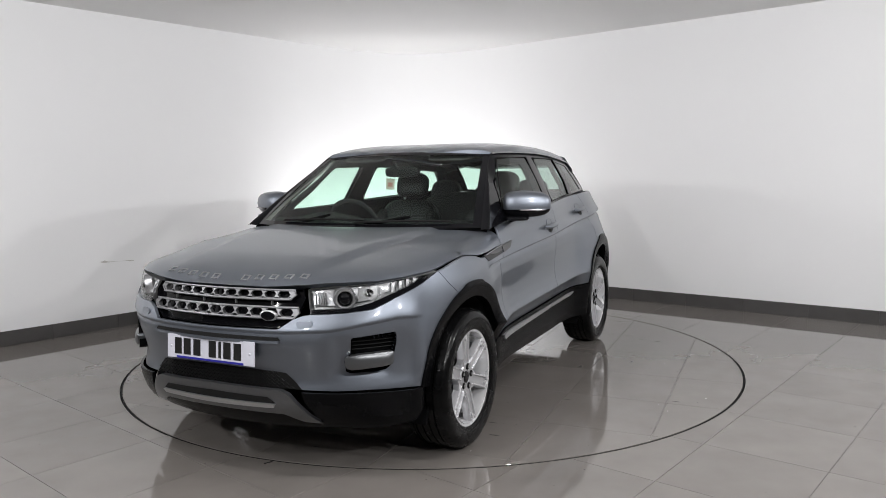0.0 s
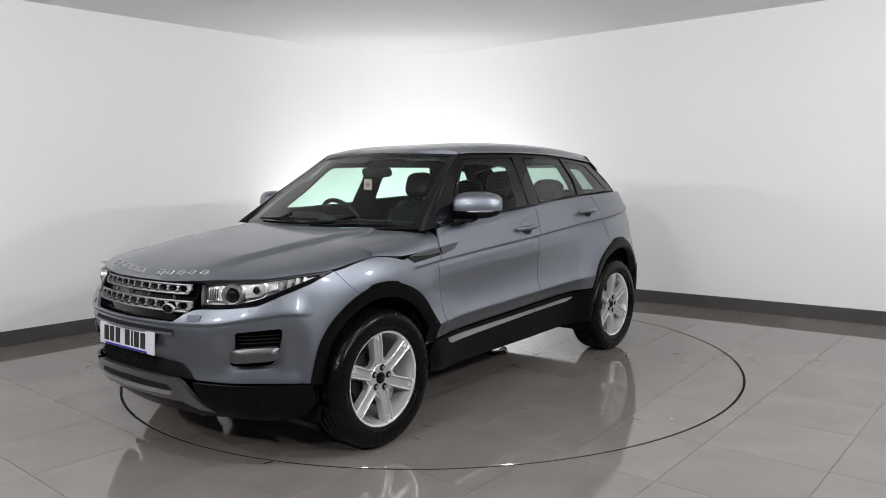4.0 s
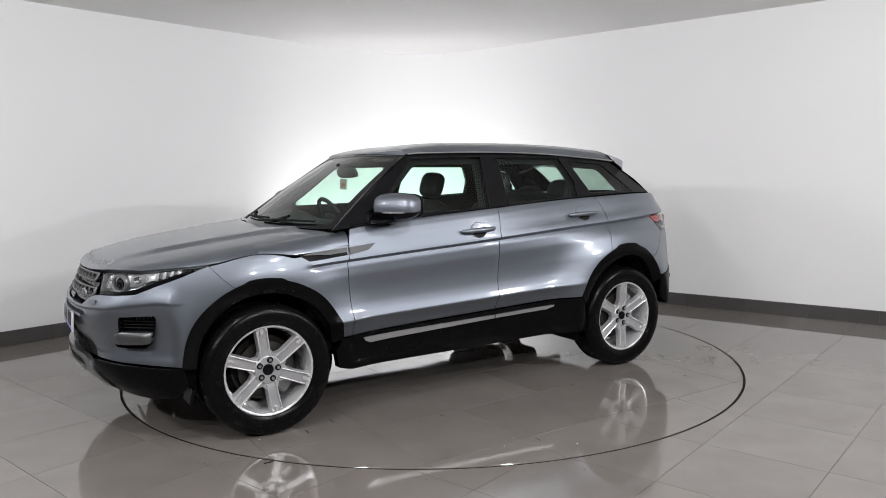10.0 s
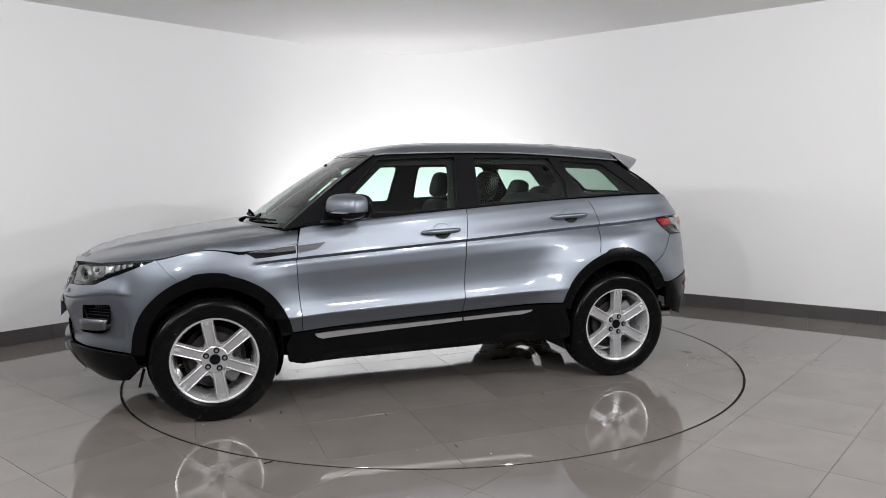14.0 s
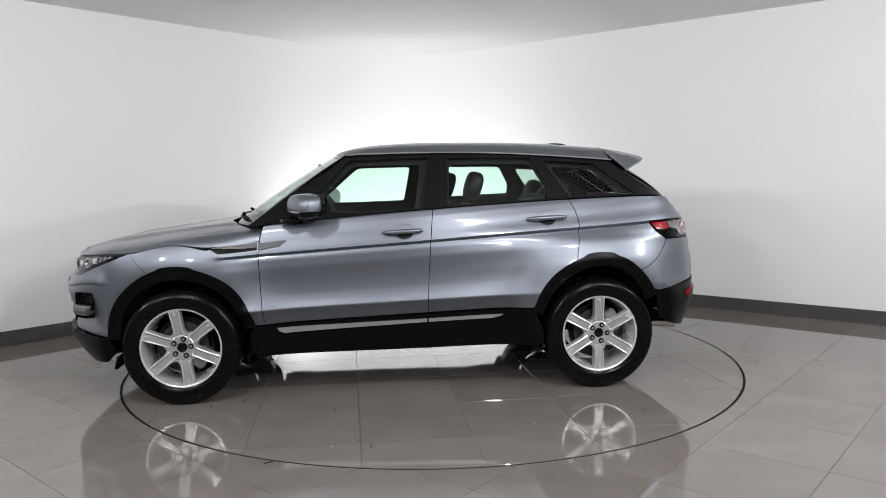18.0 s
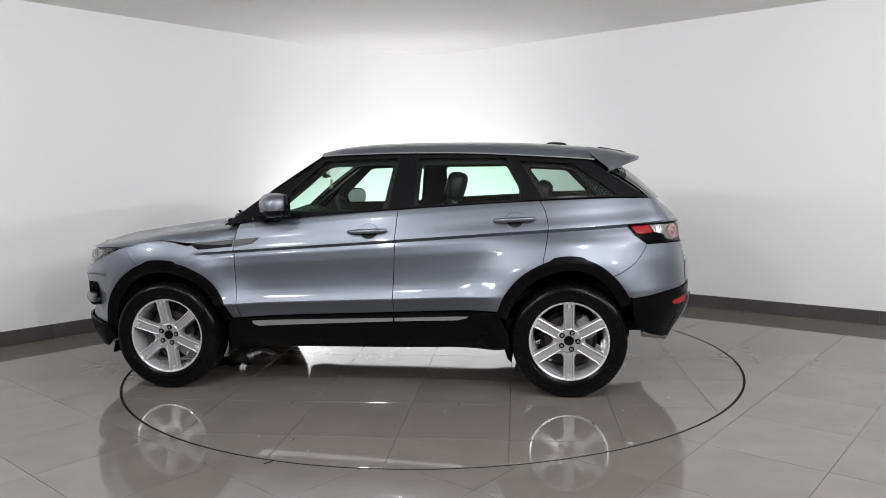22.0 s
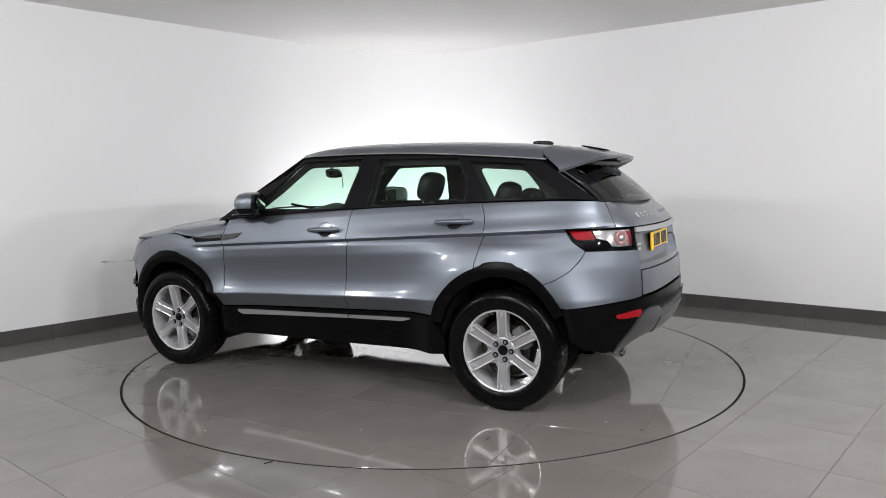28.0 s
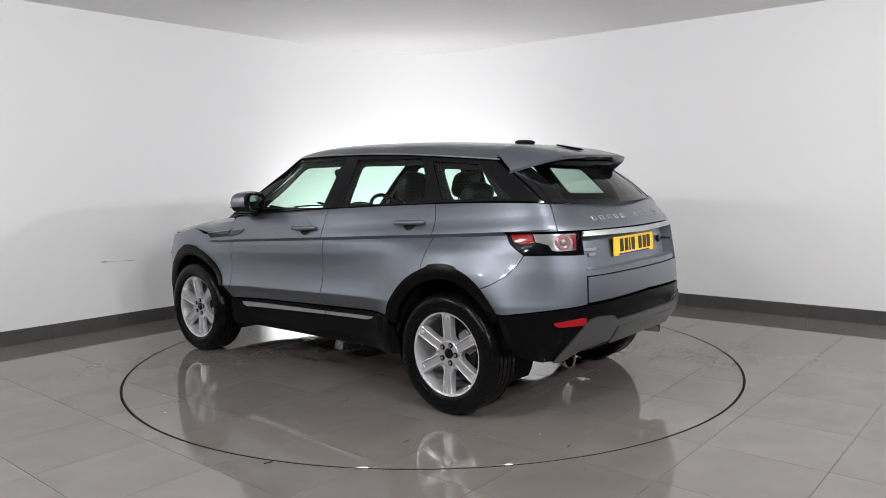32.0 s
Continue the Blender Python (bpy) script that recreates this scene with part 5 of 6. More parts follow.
        add("side_light", side(moved(lathe_vf([(0.0001, 0.004), (0.010, -0.002), (0.016, -0.010), (0.018, 0.004)], 20), pose(qx, qy, qz, 0, 0, -40))), CHROME, lamp_ob)
        for k in range(4):
            a = -1.90 + 0.04 * k
            strip = [(a, 0.880 + 0.011 * k), (a + 0.008, 0.918 + 0.006 * k), (a + 0.024, 0.921 + 0.005 * k), (a + 0.018, 0.884 + 0.0115 * k)]
            add("indicator_facet", side(body_vf(strip, lift=-0.018, depth=0.01, gap=0)), ALLOY_IN, lamp_ob)
        blk = HL_LOW[:-1] + [(-1.70, 0.937), (-1.80, 0.908), (-1.92, 0.868), (-2.0, 0.842), (-2.1, 0.822), (UF + 0.50, 0.818)]
        add("black_lip", side(body_vf(blk, lift=-0.004, depth=0.01, gap=0.001)), BLACK, lamp_ob, "gloss black lower lip")
        c = add("cover", side(body_vf(outline, lift=-0.001, depth=0.0, gap=0.002)), CLEAR, lamp_ob, "clear lamp cover")
        c.visible_shadow = False
    # number plate: plain bars in place of its characters
    plate("front_number_plate", pose(-2.219, 0, 0.622, 0, 3.5, 0), PLATE_W, -1)
    # bars in place of the chrome letters along the bonnet
    for y in LETTER_Y:
        x = hood_front(abs(y) / 1.05)[0] + 0.040
        lead = hood(x, y)
        add("bonnet_letter", letter_block(lead, hood(x + 0.032, y), 0.040), LETTER, CAR, "small plain chrome shape on the bonnet edge")


LETTER_Y = [-0.405, -0.33, -0.255, -0.18, -0.105, 0.075, 0.155, 0.235, 0.315, 0.395]


def letter_block(p, q, w):
    """A small raised frame between p and q, w wide: a plain shape in place of a letter."""
    p, q = Vector(p), Vector(q)
    d = (q - p)
    side = Vector((0, 1, 0)) * (w / 2)
    up = d.cross(side).normalized()
    if up.z < 0:
        up = -up
    e, g = 0.0062 / d.length, 1 - 0.0125 / w
    bars = [((0, -1), (0, 1), (e, 1), (e, -1)), ((1 - e, -1), (1 - e, 1), (1, 1), (1, -1)), ((e, -1), (e, -g), (1 - e, -g), (1 - e, -1)), ((e, g), (e, 1), (1 - e, 1), (1 - e, g))]
    pieces = []
    for bar in bars:
        v = [tuple(p + d * a + side * b + up * h) for h in (-0.003, 0.004) for a, b in bar]
        pieces.append((v, [(3, 2, 1, 0), (4, 5, 6, 7), (0, 1, 5, 4), (1, 2, 6, 5), (2, 3, 7, 6), (3, 0, 4, 7)]))
    return join_parts(pieces)


def box_at(c, a, b, h):
    x, y, z = c
    return box_vf(x - a / 2, y - b / 2, z - h, x + a / 2, y + b / 2, z + h)


def plate(name, m, material, face):
    """A number plate 52 cm wide; dark bars stand for its characters."""
    ob = child(name, bevel_mesh(name, [box_vf(-0.004, -0.26, -0.0555, 0.004, 0.26, 0.0555)], material, 0.002, 2), CAR,
               ("white" if face < 0 else "yellow") + " number plate with plain dark bars", m)
    me = bevel_mesh("character_bar", [box_vf(-0.0015, -0.021, -0.038, 0.0015, 0.021, 0.038)], INK, 0.0006, 1)
    thin = bevel_mesh("character_bar", [box_vf(-0.0015, -0.007, -0.038, 0.0015, 0.007, 0.038)], INK, 0.0006, 1)
    ys = [-0.165, -0.105, -0.062, -0.018, 0.075, 0.135, 0.19]
    for k, y in enumerate(ys):
        child("character_bar", thin if k == 2 else me, ob, m=pose(face * 0.0052, y * (1 if face > 0 else 1), 0.004))
    child("blue_strip", bevel_mesh("blue_strip", [box_vf(-0.001, -0.2, -0.005, 0.001, 0.2, 0.005)], BLUE, 0.0003, 1), ob, "blue strip with unreadable print", pose(face * 0.005, 0, -0.0485))
    bolt = mesh_from("screw", *moved(lathe_vf([(0.0001, 0.003), (0.004, 0.0025), (0.006, 0.0), (0.006, -0.002)], 10), pose(0, 0, 0, 0, 0, 90 if face < 0 else -90)), PLATE_W, 40)
    for y in (-0.235, 0.235):
        child("screw", bolt, ob, m=pose(face * 0.0045, y, 0.0))
    return ob


build_front()


def fender_top(q, k):
    """The flank between the bonnet's edge and the door: it follows the bonnet at its top and turns into the side towards the door."""
    x = -1.36 + k * (0.519 + 0.026 * q)
    h = Vector(hood(x, -hood_edge(x) * (1 - 0.14 * q), 0.003 - 0.007 * q * q))
    b = Vector(body(x, 0.982 + 0.02 * ramp(x, -1.1, -0.84) + 0.10 * q, -0.001))
    return tuple(h.lerp(b, ramp(x, -1.36, -0.82) * (1 - q * q)))


def build_sides():
    pair("fender_top", grid_vf(fender_top, 0.0, 1.0, 14, 0.0, 1.0, 26), PAINT, CAR)
    # side vents on the fenders
    base = [(-1.139, 0.974), (-0.985, 0.990), (-0.846, 1.003), (-0.846, 0.957), (-1.00, 0.943), (-1.083, 0.937)]
    pair("side_vent", body_vf(base, lift=0.003, depth=0.01), BLACK, CAR, "black side vent with a silver blade")
    blade = [(-1.115, 0.975), (-0.985, 0.990), (-0.846, 1.003), (-0.846, 0.974), (-0.95, 0.966)]
    pair("vent_blade", body_vf(blade, lift=0.009, depth=0.012), VENT, CAR, "satin silver vent blade")
    tip = [(-0.836, 1.003), (-0.668, 1.019), (-0.672, 1.010), (-0.715, 0.980), (-0.74, 0.975), (-0.836, 0.958)]
    vf = body_vf(tip, lift=0.009, depth=0.012)
    add("vent_blade_tip", vf, VENT, FRONT_DOORS[0], "satin silver vent blade")
    add("vent_blade_tip", mirrored(vf), VENT, FRONT_DOORS[1], "satin silver vent blade")
    pair("vent_edge", tube_vf([body(a, b, 0.010) for a, b in [(-1.115, 0.975), (-1.05, 0.983), (-0.985, 0.990), (-0.915, 0.997), (-0.846, 1.003)]], 0.0025, 5), LETTER, CAR, "bright vent edge")
    # door handles
    for doors, x0, x1, z in ((FRONT_DOORS, -0.069, 0.181, 1.050), (REAR_DOORS, 0.860, 1.118, 1.114)):
        bowl = [(x0 + 0.135 + 0.060 * math.cos(a), z + 0.004 + 0.047 * math.sin(a)) for a in [2 * math.pi * q / 24 for q in range(24)]]
        # shade of the recess as a dark lower half; upper half in body paint
        vb = body_vf(bowl[12:] + bowl[:1], lift=0.001, depth=0.006, gap=0)
        vt = body_vf(bowl[:13], lift=0.0025, depth=0.006, gap=0)
        line = []
        for q in range(15):
            t = q / 14
            line.append(body(x0 + (x1 - x0) * t, z + 0.010 * t, 0.014 + 0.020 * math.sin(math.pi * min(1, max(0, t))) ** 0.5))
        vh = tube_vf(line, [0.008] + [0.013] * 2 + [0.016] * 9 + [0.014] * 2 + [0.010], 10)
        for s, ob in enumerate(doors):
            m = (lambda q: q) if s == 0 else mirrored
            add("handle_bowl_shade", m(vb), TRIM, ob, "lower half of the round handle recess, its shade laid in dark trim")
            add("bowl_top_half", m(vt), PAINT, ob)
            add("handle_rim", m(tube_vf([body(a, b, 0.002) for a, b in bowl + bowl[:1]], 0.0022, 5)), PAINT, ob)
            h = add("door_handle", m(vh), PAINT, ob, "grey door handle with a bright edge", 50)
    # dark backing behind the joints
    shell = [(-1.50, 0.80), (-1.05, 0.84), (-0.86, 0.49), (0.88, 0.55), (1.10, 0.86), (1.60, 0.86), (1.78, 0.95), (1.75, 1.06), (1.2, 1.20), (0.2, 1.15), (-0.78, 1.07), (-1.1, 0.95), (-1.35, 0.96), (-1.58, 0.92)]
    pair("inner_panel", body_vf(shell, lift=-0.03, depth=0.0, gap=0, du=0.06), SEAL, CAR)
    # mirrors
    for s in (-1, 1):
        base = pose(-0.538, s * 0.950, 1.225, 0, 0, -s * 27)
        v, f = bm_blob(0.080, 0.143, 0.079, 28, 16, 3.4)
        # the housing draws in towards its outer end and its nose
        v = [(x * (1 - 0.12 * max(0, y * s) / 0.12) - (0.012 if x < 0 else 0) * (1 - abs(z) / 0.08), y, z * (1 - 0.10 * max(0, y * s) / 0.12) + 0.012 * (-(x) / 0.09) * (-0.4)) for x, y, z in v]
        cut_z = -0.030
        up = [(x, y, max(z, cut_z)) for x, y, z in v]
        dn = [(x * 0.985, y * 0.985, min(z, cut_z - 0.001)) for x, y, z in v]
        mir = add("door_mirror", moved((up, f), base), PAINT, CAR, "grey door mirror with a black foot", 40)
        add("mirror_base", moved((dn, f), base), BLACK, mir, "gloss black mirror underside", 40)
        add("indicator", moved(bm_blob(0.012, 0.085, 0.006, 12, 6), base @ pose(-0.081, s * 0.02, -0.033)), LENS_W, mir, "clear indicator strip")
        add("mirror_bezel", moved(bm_blob(0.022, 0.139, 0.075, 24, 10, 3.4), base @ pose(0.063, 0, 0.0)), BLACK, mir, "black mirror bezel")
        add("mirror_glass", moved(bm_blob(0.004, 0.126, 0.064, 20, 8, 3.2), base @ pose(0.085, s * 0.004, 0.002)), MIRROR, mir, "mirror glass")
        foot = house(-0.56, 1.165, 0.0)
        add("mirror_arm", tube_vf([(-0.56, s * (abs(foot[1]) - 0.02), 1.150), (-0.56, s * 0.875, 1.152), (-0.545, s * 0.93, 1.165)], [0.045, 0.034, 0.03], 10), BLACK, mir, "black mirror foot")
        add("mirror_plinth", moved(bm_blob(0.105, 0.075, 0.014, 20, 6, 3.0), pose(-0.60, s * 0.905, 1.146, 0, -3, -s * 27)), BLACK, mir, "gloss black mirror plinth")
        sail = [(-0.80, 1.123), (-0.60, 1.139), (-0.56, 1.20), (-0.63, 1.205)]
        vf = house_vf([(a, b) for a, b in sail], lift=0.006, depth=0.01)
        add("mirror_sail", vf if s < 0 else mirrored(vf), BLACK, mir)


build_sides()


def build_rear():
    # lamps
    outline = [(1.702, 1.080), (2.02, 1.082), (2.18, 1.083), (2.185, 1.05), (2.17, 0.968), (2.0, 0.966), (1.828, 0.963), (1.745, 1.016)]
    for s in (1, -1):
        def side(vf):
            return vf if s == 1 else mirrored(vf)
        ob = add("tail_lamp", side(body_vf(outline, lift=-0.022, depth=-0.02, gap=0.002)), BLACK, CAR, "tail lamp with red and clear sections")
        add("red_section", side(body_vf([(1.722, 1.076), (1.862, 1.077), (1.885, 1.028), (1.80, 1.020), (1.765, 1.025)], lift=-0.008, depth=0.012)), RED, ob, "red lens section")
        add("clear_section", side(body_vf([(1.866, 1.077), (2.15, 1.078), (2.14, 0.985), (2.03, 0.980), (1.985, 0.985), (1.965, 1.015), (1.888, 1.030)], lift=-0.008, depth=0.012)), LENS_W, ob, "clear faceted lens")
        for k in range(7):
            a = 1.885 + 0.018 * k
            add("lens_rib", side(body_vf([(a, 1.035), (a + 0.002, 1.072), (a + 0.009, 1.072), (a + 0.007, 1.035)], lift=-0.005, depth=0.004, gap=0)), LENS_W, ob)
        cx, cy, cz = body(2.055, 1.030, -0.004)
        nx, ny, nz = body(2.055, 1.030, 0.02)
        ang = math.degrees(math.atan2(-(nx - cx), (ny - cy))) + 180
        turn = pose(cx, cy, cz, 0, 0, ang)
        add("round_lamp", side(moved(lathe_vf([(0.020, -0.004), (0.026, -0.007), (0.038, -0.007), (0.044, -0.002), (0.045, 0.006)], 28), turn)), LENS_P, ob, "pinkish ring lens")
        add("round_lamp_core", side(moved(lathe_vf([(0.0001, -0.010), (0.012, -0.008), (0.019, -0.002), (0.020, 0.004)], 20), turn)), LENS_W, ob)
        add("red_edge", side(body_vf([(2.10, 1.072), (2.145, 1.072), (2.135, 0.99), (2.11, 0.99), (2.122, 1.03)], lift=-0.003, depth=0.006)), RED_DARK, ob, "red lens edge")
        c = add("cover", side(body_vf(outline, lift=0.001, depth=0.0, gap=0.002)), CLEAR, ob, "clear lamp cover")
        c.visible_shadow = False
    plate("rear_number_plate", pose(2.060, 0, 0.975, 0, -4, 0), PLATE_Y, 1)
    # badges and bars in place of letters
    for y in LETTER_Y:
        u = UR - abs(y) * 1.03
        p0, p1 = body(u, 1.137, 0.0), body(u, 1.160, 0.0)
        sy = 1 if y > 0 else -1
        a, b = (p0[0], abs(p0[1]) * sy, p0[2]), (p1[0], abs(p1[1]) * sy, p1[2])
        add("tailgate_letter", letter_block(a, b, 0.036), LETTER, CAR, "small plain chrome shape on the tailgate")
    for k, (z, w) in enumerate(((0.976, 0.13), (0.948, 0.06))):
        p = body(UR - 0.50 + (0.03 if k else 0), z, -0.062)
        add("model_badge", moved(box_vf(-0.002, -w / 2, -0.008, 0.002, w / 2, 0.008), pose(p[0], p[1], p[2], 0, -6, -12)), SATIN, CAR, "small silver badge bar")
    p = body(UR - 0.43, 0.975, -0.060)
    add("oval_badge", moved(lathe_vf([(0.0001, 0.006), (0.030, 0.005), (0.036, 0.002), (0.036, -0.004)], 24), pose(p[0], -p[1], p[2], 0, -4, -82) @ Matrix.Diagonal((1, 1, 0.62, 1))), BLACK, CAR, "plain dark oval badge")
    # exhaust tips
    for s in (-1, 1):
        c = pose(1.885, s * 0.565, 0.358, 0, 0, -90 + s * 14)
        ob = add("exhaust_tip", moved(lathe_vf([(0.040, -0.07), (0.044, 0.06), (0.046, 0.085), (0.042, 0.087), (0.038, 0.075), (0.034, -0.06), (0.0001, -0.06)], 24), c), CHROME, CAR, "round chrome exhaust tip")


build_rear()


# ---- wheels, arches and underside ----
def wheel_parts():
    tyre_prof = [(0.246, -0.096), (0.252, -0.108), (0.262, -0.113), (0.285, -0.1195), (0.310, -0.121), (0.330, -0.118), (0.343, -0.110), (0.352, -0.098), (0.3565, -0.085)]
    prof = tyre_prof[:]
    for a, b in ((-0.062, -0.054), (-0.024, -0.016), (0.016, 0.024), (0.054, 0.062)):
        prof += [(0.3595, a), (0.3525, a + 0.0005), (0.3525, b - 0.0005), (0.3595, b)]
    prof += [(r, -y) for r, y in reversed(tyre_prof)]
    pieces = [lathe_vf(prof, 96)]
    # shoulder blocks and raised ring on the side wall
    for i in range(64):
        a = 2 * math.pi * i / 64
        for s in (-1, 1):
            m = Matrix.Rotation(a, 4, "Y")
            blk = box_vf(0.3505, 0.074 if s > 0 else -0.100, -0.0125, 0.3608, 0.100 if s > 0 else -0.074, 0.0125)
            vv = [(x - (0.008 if abs(y) > 0.09 else 0), y, w) for x, y, w in blk[0]]
            pieces.append(moved((vv, blk[1]), m))
    pieces.append(lathe_vf([(0.268, -0.1145), (0.270, -0.1165), (0.274, -0.1170), (0.276, -0.1165)], 72))
    tyre = mesh_from("tyre", *flip(join_parts(pieces)), RUBBER, 35)
    rim_prof = [(0.215, 0.10), (0.222, 0.0), (0.228, -0.06), (0.236, -0.088), (0.238, -0.098), (0.244, -0.1015), (0.2535, -0.1025), (0.2555, -0.100), (0.2555, -0.094), (0.246, -0.090)]
    rim = mesh_from("wheel", *flip(lathe_vf(rim_prof, 72)), ALLOY, 35)
    # a spoke along +z, its face towards -y
    v, f = [], []
    rows = [(0.045, 0.024, -0.070), (0.075, 0.0295, -0.078), (0.12, 0.030, -0.085), (0.17, 0.031, -0.090), (0.215, 0.0325, -0.093), (0.2395, 0.034, -0.095)]
    for r, w, y in rows:
        e = 0.007
        v += [(-w - 0.006, y + 0.035, r), (-w, y + 0.002, r), (-w + 0.001, y, r), (-w + e, y, r), (-w + e + 0.002, y + 0.0055, r),
              (w - e - 0.002, y + 0.0055, r), (w - e, y, r), (w - 0.001, y, r), (w, y + 0.002, r), (w + 0.006, y + 0.035, r)]
    for i in range(len(rows) - 1):
        for k in range(9):
            f.append((i * 10 + k, i * 10 + k + 1, i * 10 + 11 + k, i * 10 + 10 + k))
    spoke = mesh_from("spoke", v, f, ALLOY_FACE, 30)
    # two polished ribs along a spoke's edges
    ribs = []
    for g in (-1, 1):
        ribs.append(tube_vf([(g * (w - 0.0045), y - 0.0005, r) for r, w, y in rows[1:]], 0.0034, 6))
    rib = mesh_from("spoke_rib", *join_parts(ribs), ALLOY, 40)
    # forked foot with two little studs at the rim
    studs = [box_vf(-0.026, -0.1005, 0.222, -0.015, -0.088, 0.242), box_vf(0.015, -0.1005, 0.222, 0.026, -0.088, 0.242), box_vf(-0.010, -0.096, 0.205, 0.010, -0.086, 0.240)]
    stud = bevel_mesh("spoke_foot", studs, ALLOY, 0.002, 2)
    hub = mesh_from("hub", *flip(lathe_vf([(0.0001, -0.072), (0.034, -0.072), (0.036, -0.076), (0.072, -0.078), (0.078, -0.074), (0.080, -0.045), (0.080, 0.0)], 40)), ALLOY_FACE, 35)
    cap = mesh_from("centre_cap", *flip(lathe_vf([(0.0001, -0.080), (0.022, -0.0795), (0.029, -0.077), (0.031, -0.072)], 28)), BLACK, 35)
    bolt = mesh_from("wheel_bolt", *flip(lathe_vf([(0.0001, -0.004), (0.006, -0.004), (0.007, -0.007), (0.0110, -0.0075), (0.0135, -0.005), (0.0172, -0.002), (0.0172, 0.003)], 16)), GAP, 35)
    bolt_head = mesh_from("bolt_head", *flip(lathe_vf([(0.0001, -0.0085), (0.0085, -0.0085), (0.0095, -0.006), (0.0095, 0.002)], 12)), ALLOY_IN, 35)
    web = []
    for g in (-1, 1):
        corner = [(g * x, y, z) for x, y, z in ((0.026, -0.0745, 0.070), (0.030, -0.0795, 0.112), (0.052, -0.0735, 0.074), (0.026, -0.045, 0.070), (0.034, -0.048, 0.112), (0.056, -0.045, 0.074))]
        web.append(bevel_mesh("spoke_web", (corner, [(0, 1, 2), (1, 4, 5, 2), (0, 2, 5, 3)]), ALLOY_FACE, 0, 1))
    disc = mesh_from("brake_disc", *flip(lathe_vf([(0.04, -0.03), (0.085, -0.03), (0.088, -0.012), (0.150, -0.012), (0.150, 0.012), (0.08, 0.012)], 48)), STEELDARK, 35)
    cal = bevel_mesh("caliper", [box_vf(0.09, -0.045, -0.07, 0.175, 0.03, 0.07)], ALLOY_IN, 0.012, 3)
    back = mesh_from("dust_shield", *flip(lathe_vf([(0.02, 0.03), (0.165, 0.03), (0.18, 0.02)], 36)), STEELDARK, 35)
    return tyre, rim, spoke, rib, stud, hub, cap, bolt, bolt_head, web, disc, cal, back


def build_wheels():
    tyre, rim, spoke, rib, stud, hub, cap, bolt, bolt_head, web, disc, cal, back = wheel_parts()
    for x in (-AXLE, AXLE):
        for s in (-1, 1):
            m = pose(x, s * 0.818, 0.3595, 0, 0, 0 if s < 0 else 180)
            w = child("wheel", rim, CAR, "six-spoke silver alloy wheel with a black tyre", m)
            turn = -9 if x < 0 else 0
            child("tyre", tyre, w, "black road tyre")
            child("hub", hub, w)
            child("centre_cap", cap, w, "black centre cap")
            for k in range(6):
                r = Matrix.Rotation(radians(turn + 60 * k), 4, "Y")
                one = child("spoke", spoke, w, m=r)
                child("rib", rib, one, "polished spoke edges")
                child("spoke_foot", stud, w, m=r)
                child("spoke_web", web[0], w, m=r)
                child("spoke_web", web[1], w, m=r)
            for k in range(5):
                a = radians(turn + 72 * k + 20)
                one = child("wheel_bolt", bolt, w, m=Matrix.Translation((0.055 * math.sin(a), -0.077, 0.055 * math.cos(a))))
                child("bolt_head", bolt_head, one, "bright bolt head")
            child("brake_disc", disc, w, "dark brake disc")
            child("dust_shield", back, w)
            child("caliper", cal, w, m=Matrix.Rotation(radians(35 if x < 0 else -35), 4, "Y"))
    # dark liners inside the arches
    for x in (-AXLE, AXLE):
        rows = F_ARCH if x < 0 else R_ARCH
        v, f = [], []
        n = 26
        for i in range(n + 1):
            a = -28 + 236 * i / n
            r = table(rows, min(180, max(0, a))) * 0.86
            for y in (-0.925, -0.80, -0.52):
                rr = min(r, 0.50)
                yy = max(y, -0.925)
                if y == -0.925:
                    b = body(x_to_u(x + rr * math.cos(radians(a))) if abs(x + rr * math.cos(radians(a))) > 1.4 else x + rr * math.cos(radians(a)), max(0.25, 0.36 + rr * math.sin(radians(a))), -0.02)
                    yy = b[1]
                v.append((x + rr * math.cos(radians(a)), yy, max(0.2, 0.36 + rr * math.sin(radians(a)))))
            v.append((x, -0.52, 0.36))
        for i in range(n):
            f += [(i * 4 + k, i * 4 + k + 1, i * 4 + 5 + k, i * 4 + 4 + k) for k in range(3)]
        pair("arch_liner", (v, f), CARPET, CAR)
    # underside
    under = [(-1.95, 0.62), (-1.85, 0.50), (-0.80, 0.50), (-0.80, 0.83), (0.85, 0.83), (0.85, 0.50), (1.70, 0.50), (1.75, 0.45)]
    outline = [(x, -y) for x, y in under] + [(x, y) for x, y in reversed(under)]
    v, f = prism_vf(outline, 0.30, 0.44)
    add("underbody", (v, f), CARPET, CAR, "dark underbody", 30)
    for x in (-AXLE, AXLE):
        add("suspension_arm", tube_vf([(x, -0.72, 0.34), (x + 0.05, -0.4, 0.30), (x + 0.05, 0.4, 0.30), (x, 0.72, 0.34)], 0.035, 8), STEELDARK, CAR)
    add("silencer", moved(bm_blob(0.16, 0.45, 0.09, 20, 8, 3.5), pose(1.76, 0, 0.41)), STEELDARK, CAR, "dull steel silencer box")
    tray = [body(UF + 0.06 * k, 0.262, -0.03) for k in range(13)]
    tray = [(x, y) for x, y, z in tray] + [(-1.80, -0.50), (-0.85, -0.50)]
    v, f = prism_vf(tray + [(x, -y) for x, y in reversed(tray) if y < -0.001], 0.255, 0.275)
    add("undertray", (v, f), CARPET, CAR, "black plastic undertray")
    # mud flaps by the front wheels
    for s in (-1, 1):
        add("deflector", moved(box_vf(-0.008, -0.07, -0.032, 0.008, 0.07, 0.045), pose(-1.735, s * 0.80, 0.262, 0, 15)), PLASTIC, CAR, "small black air deflector")


build_wheels()


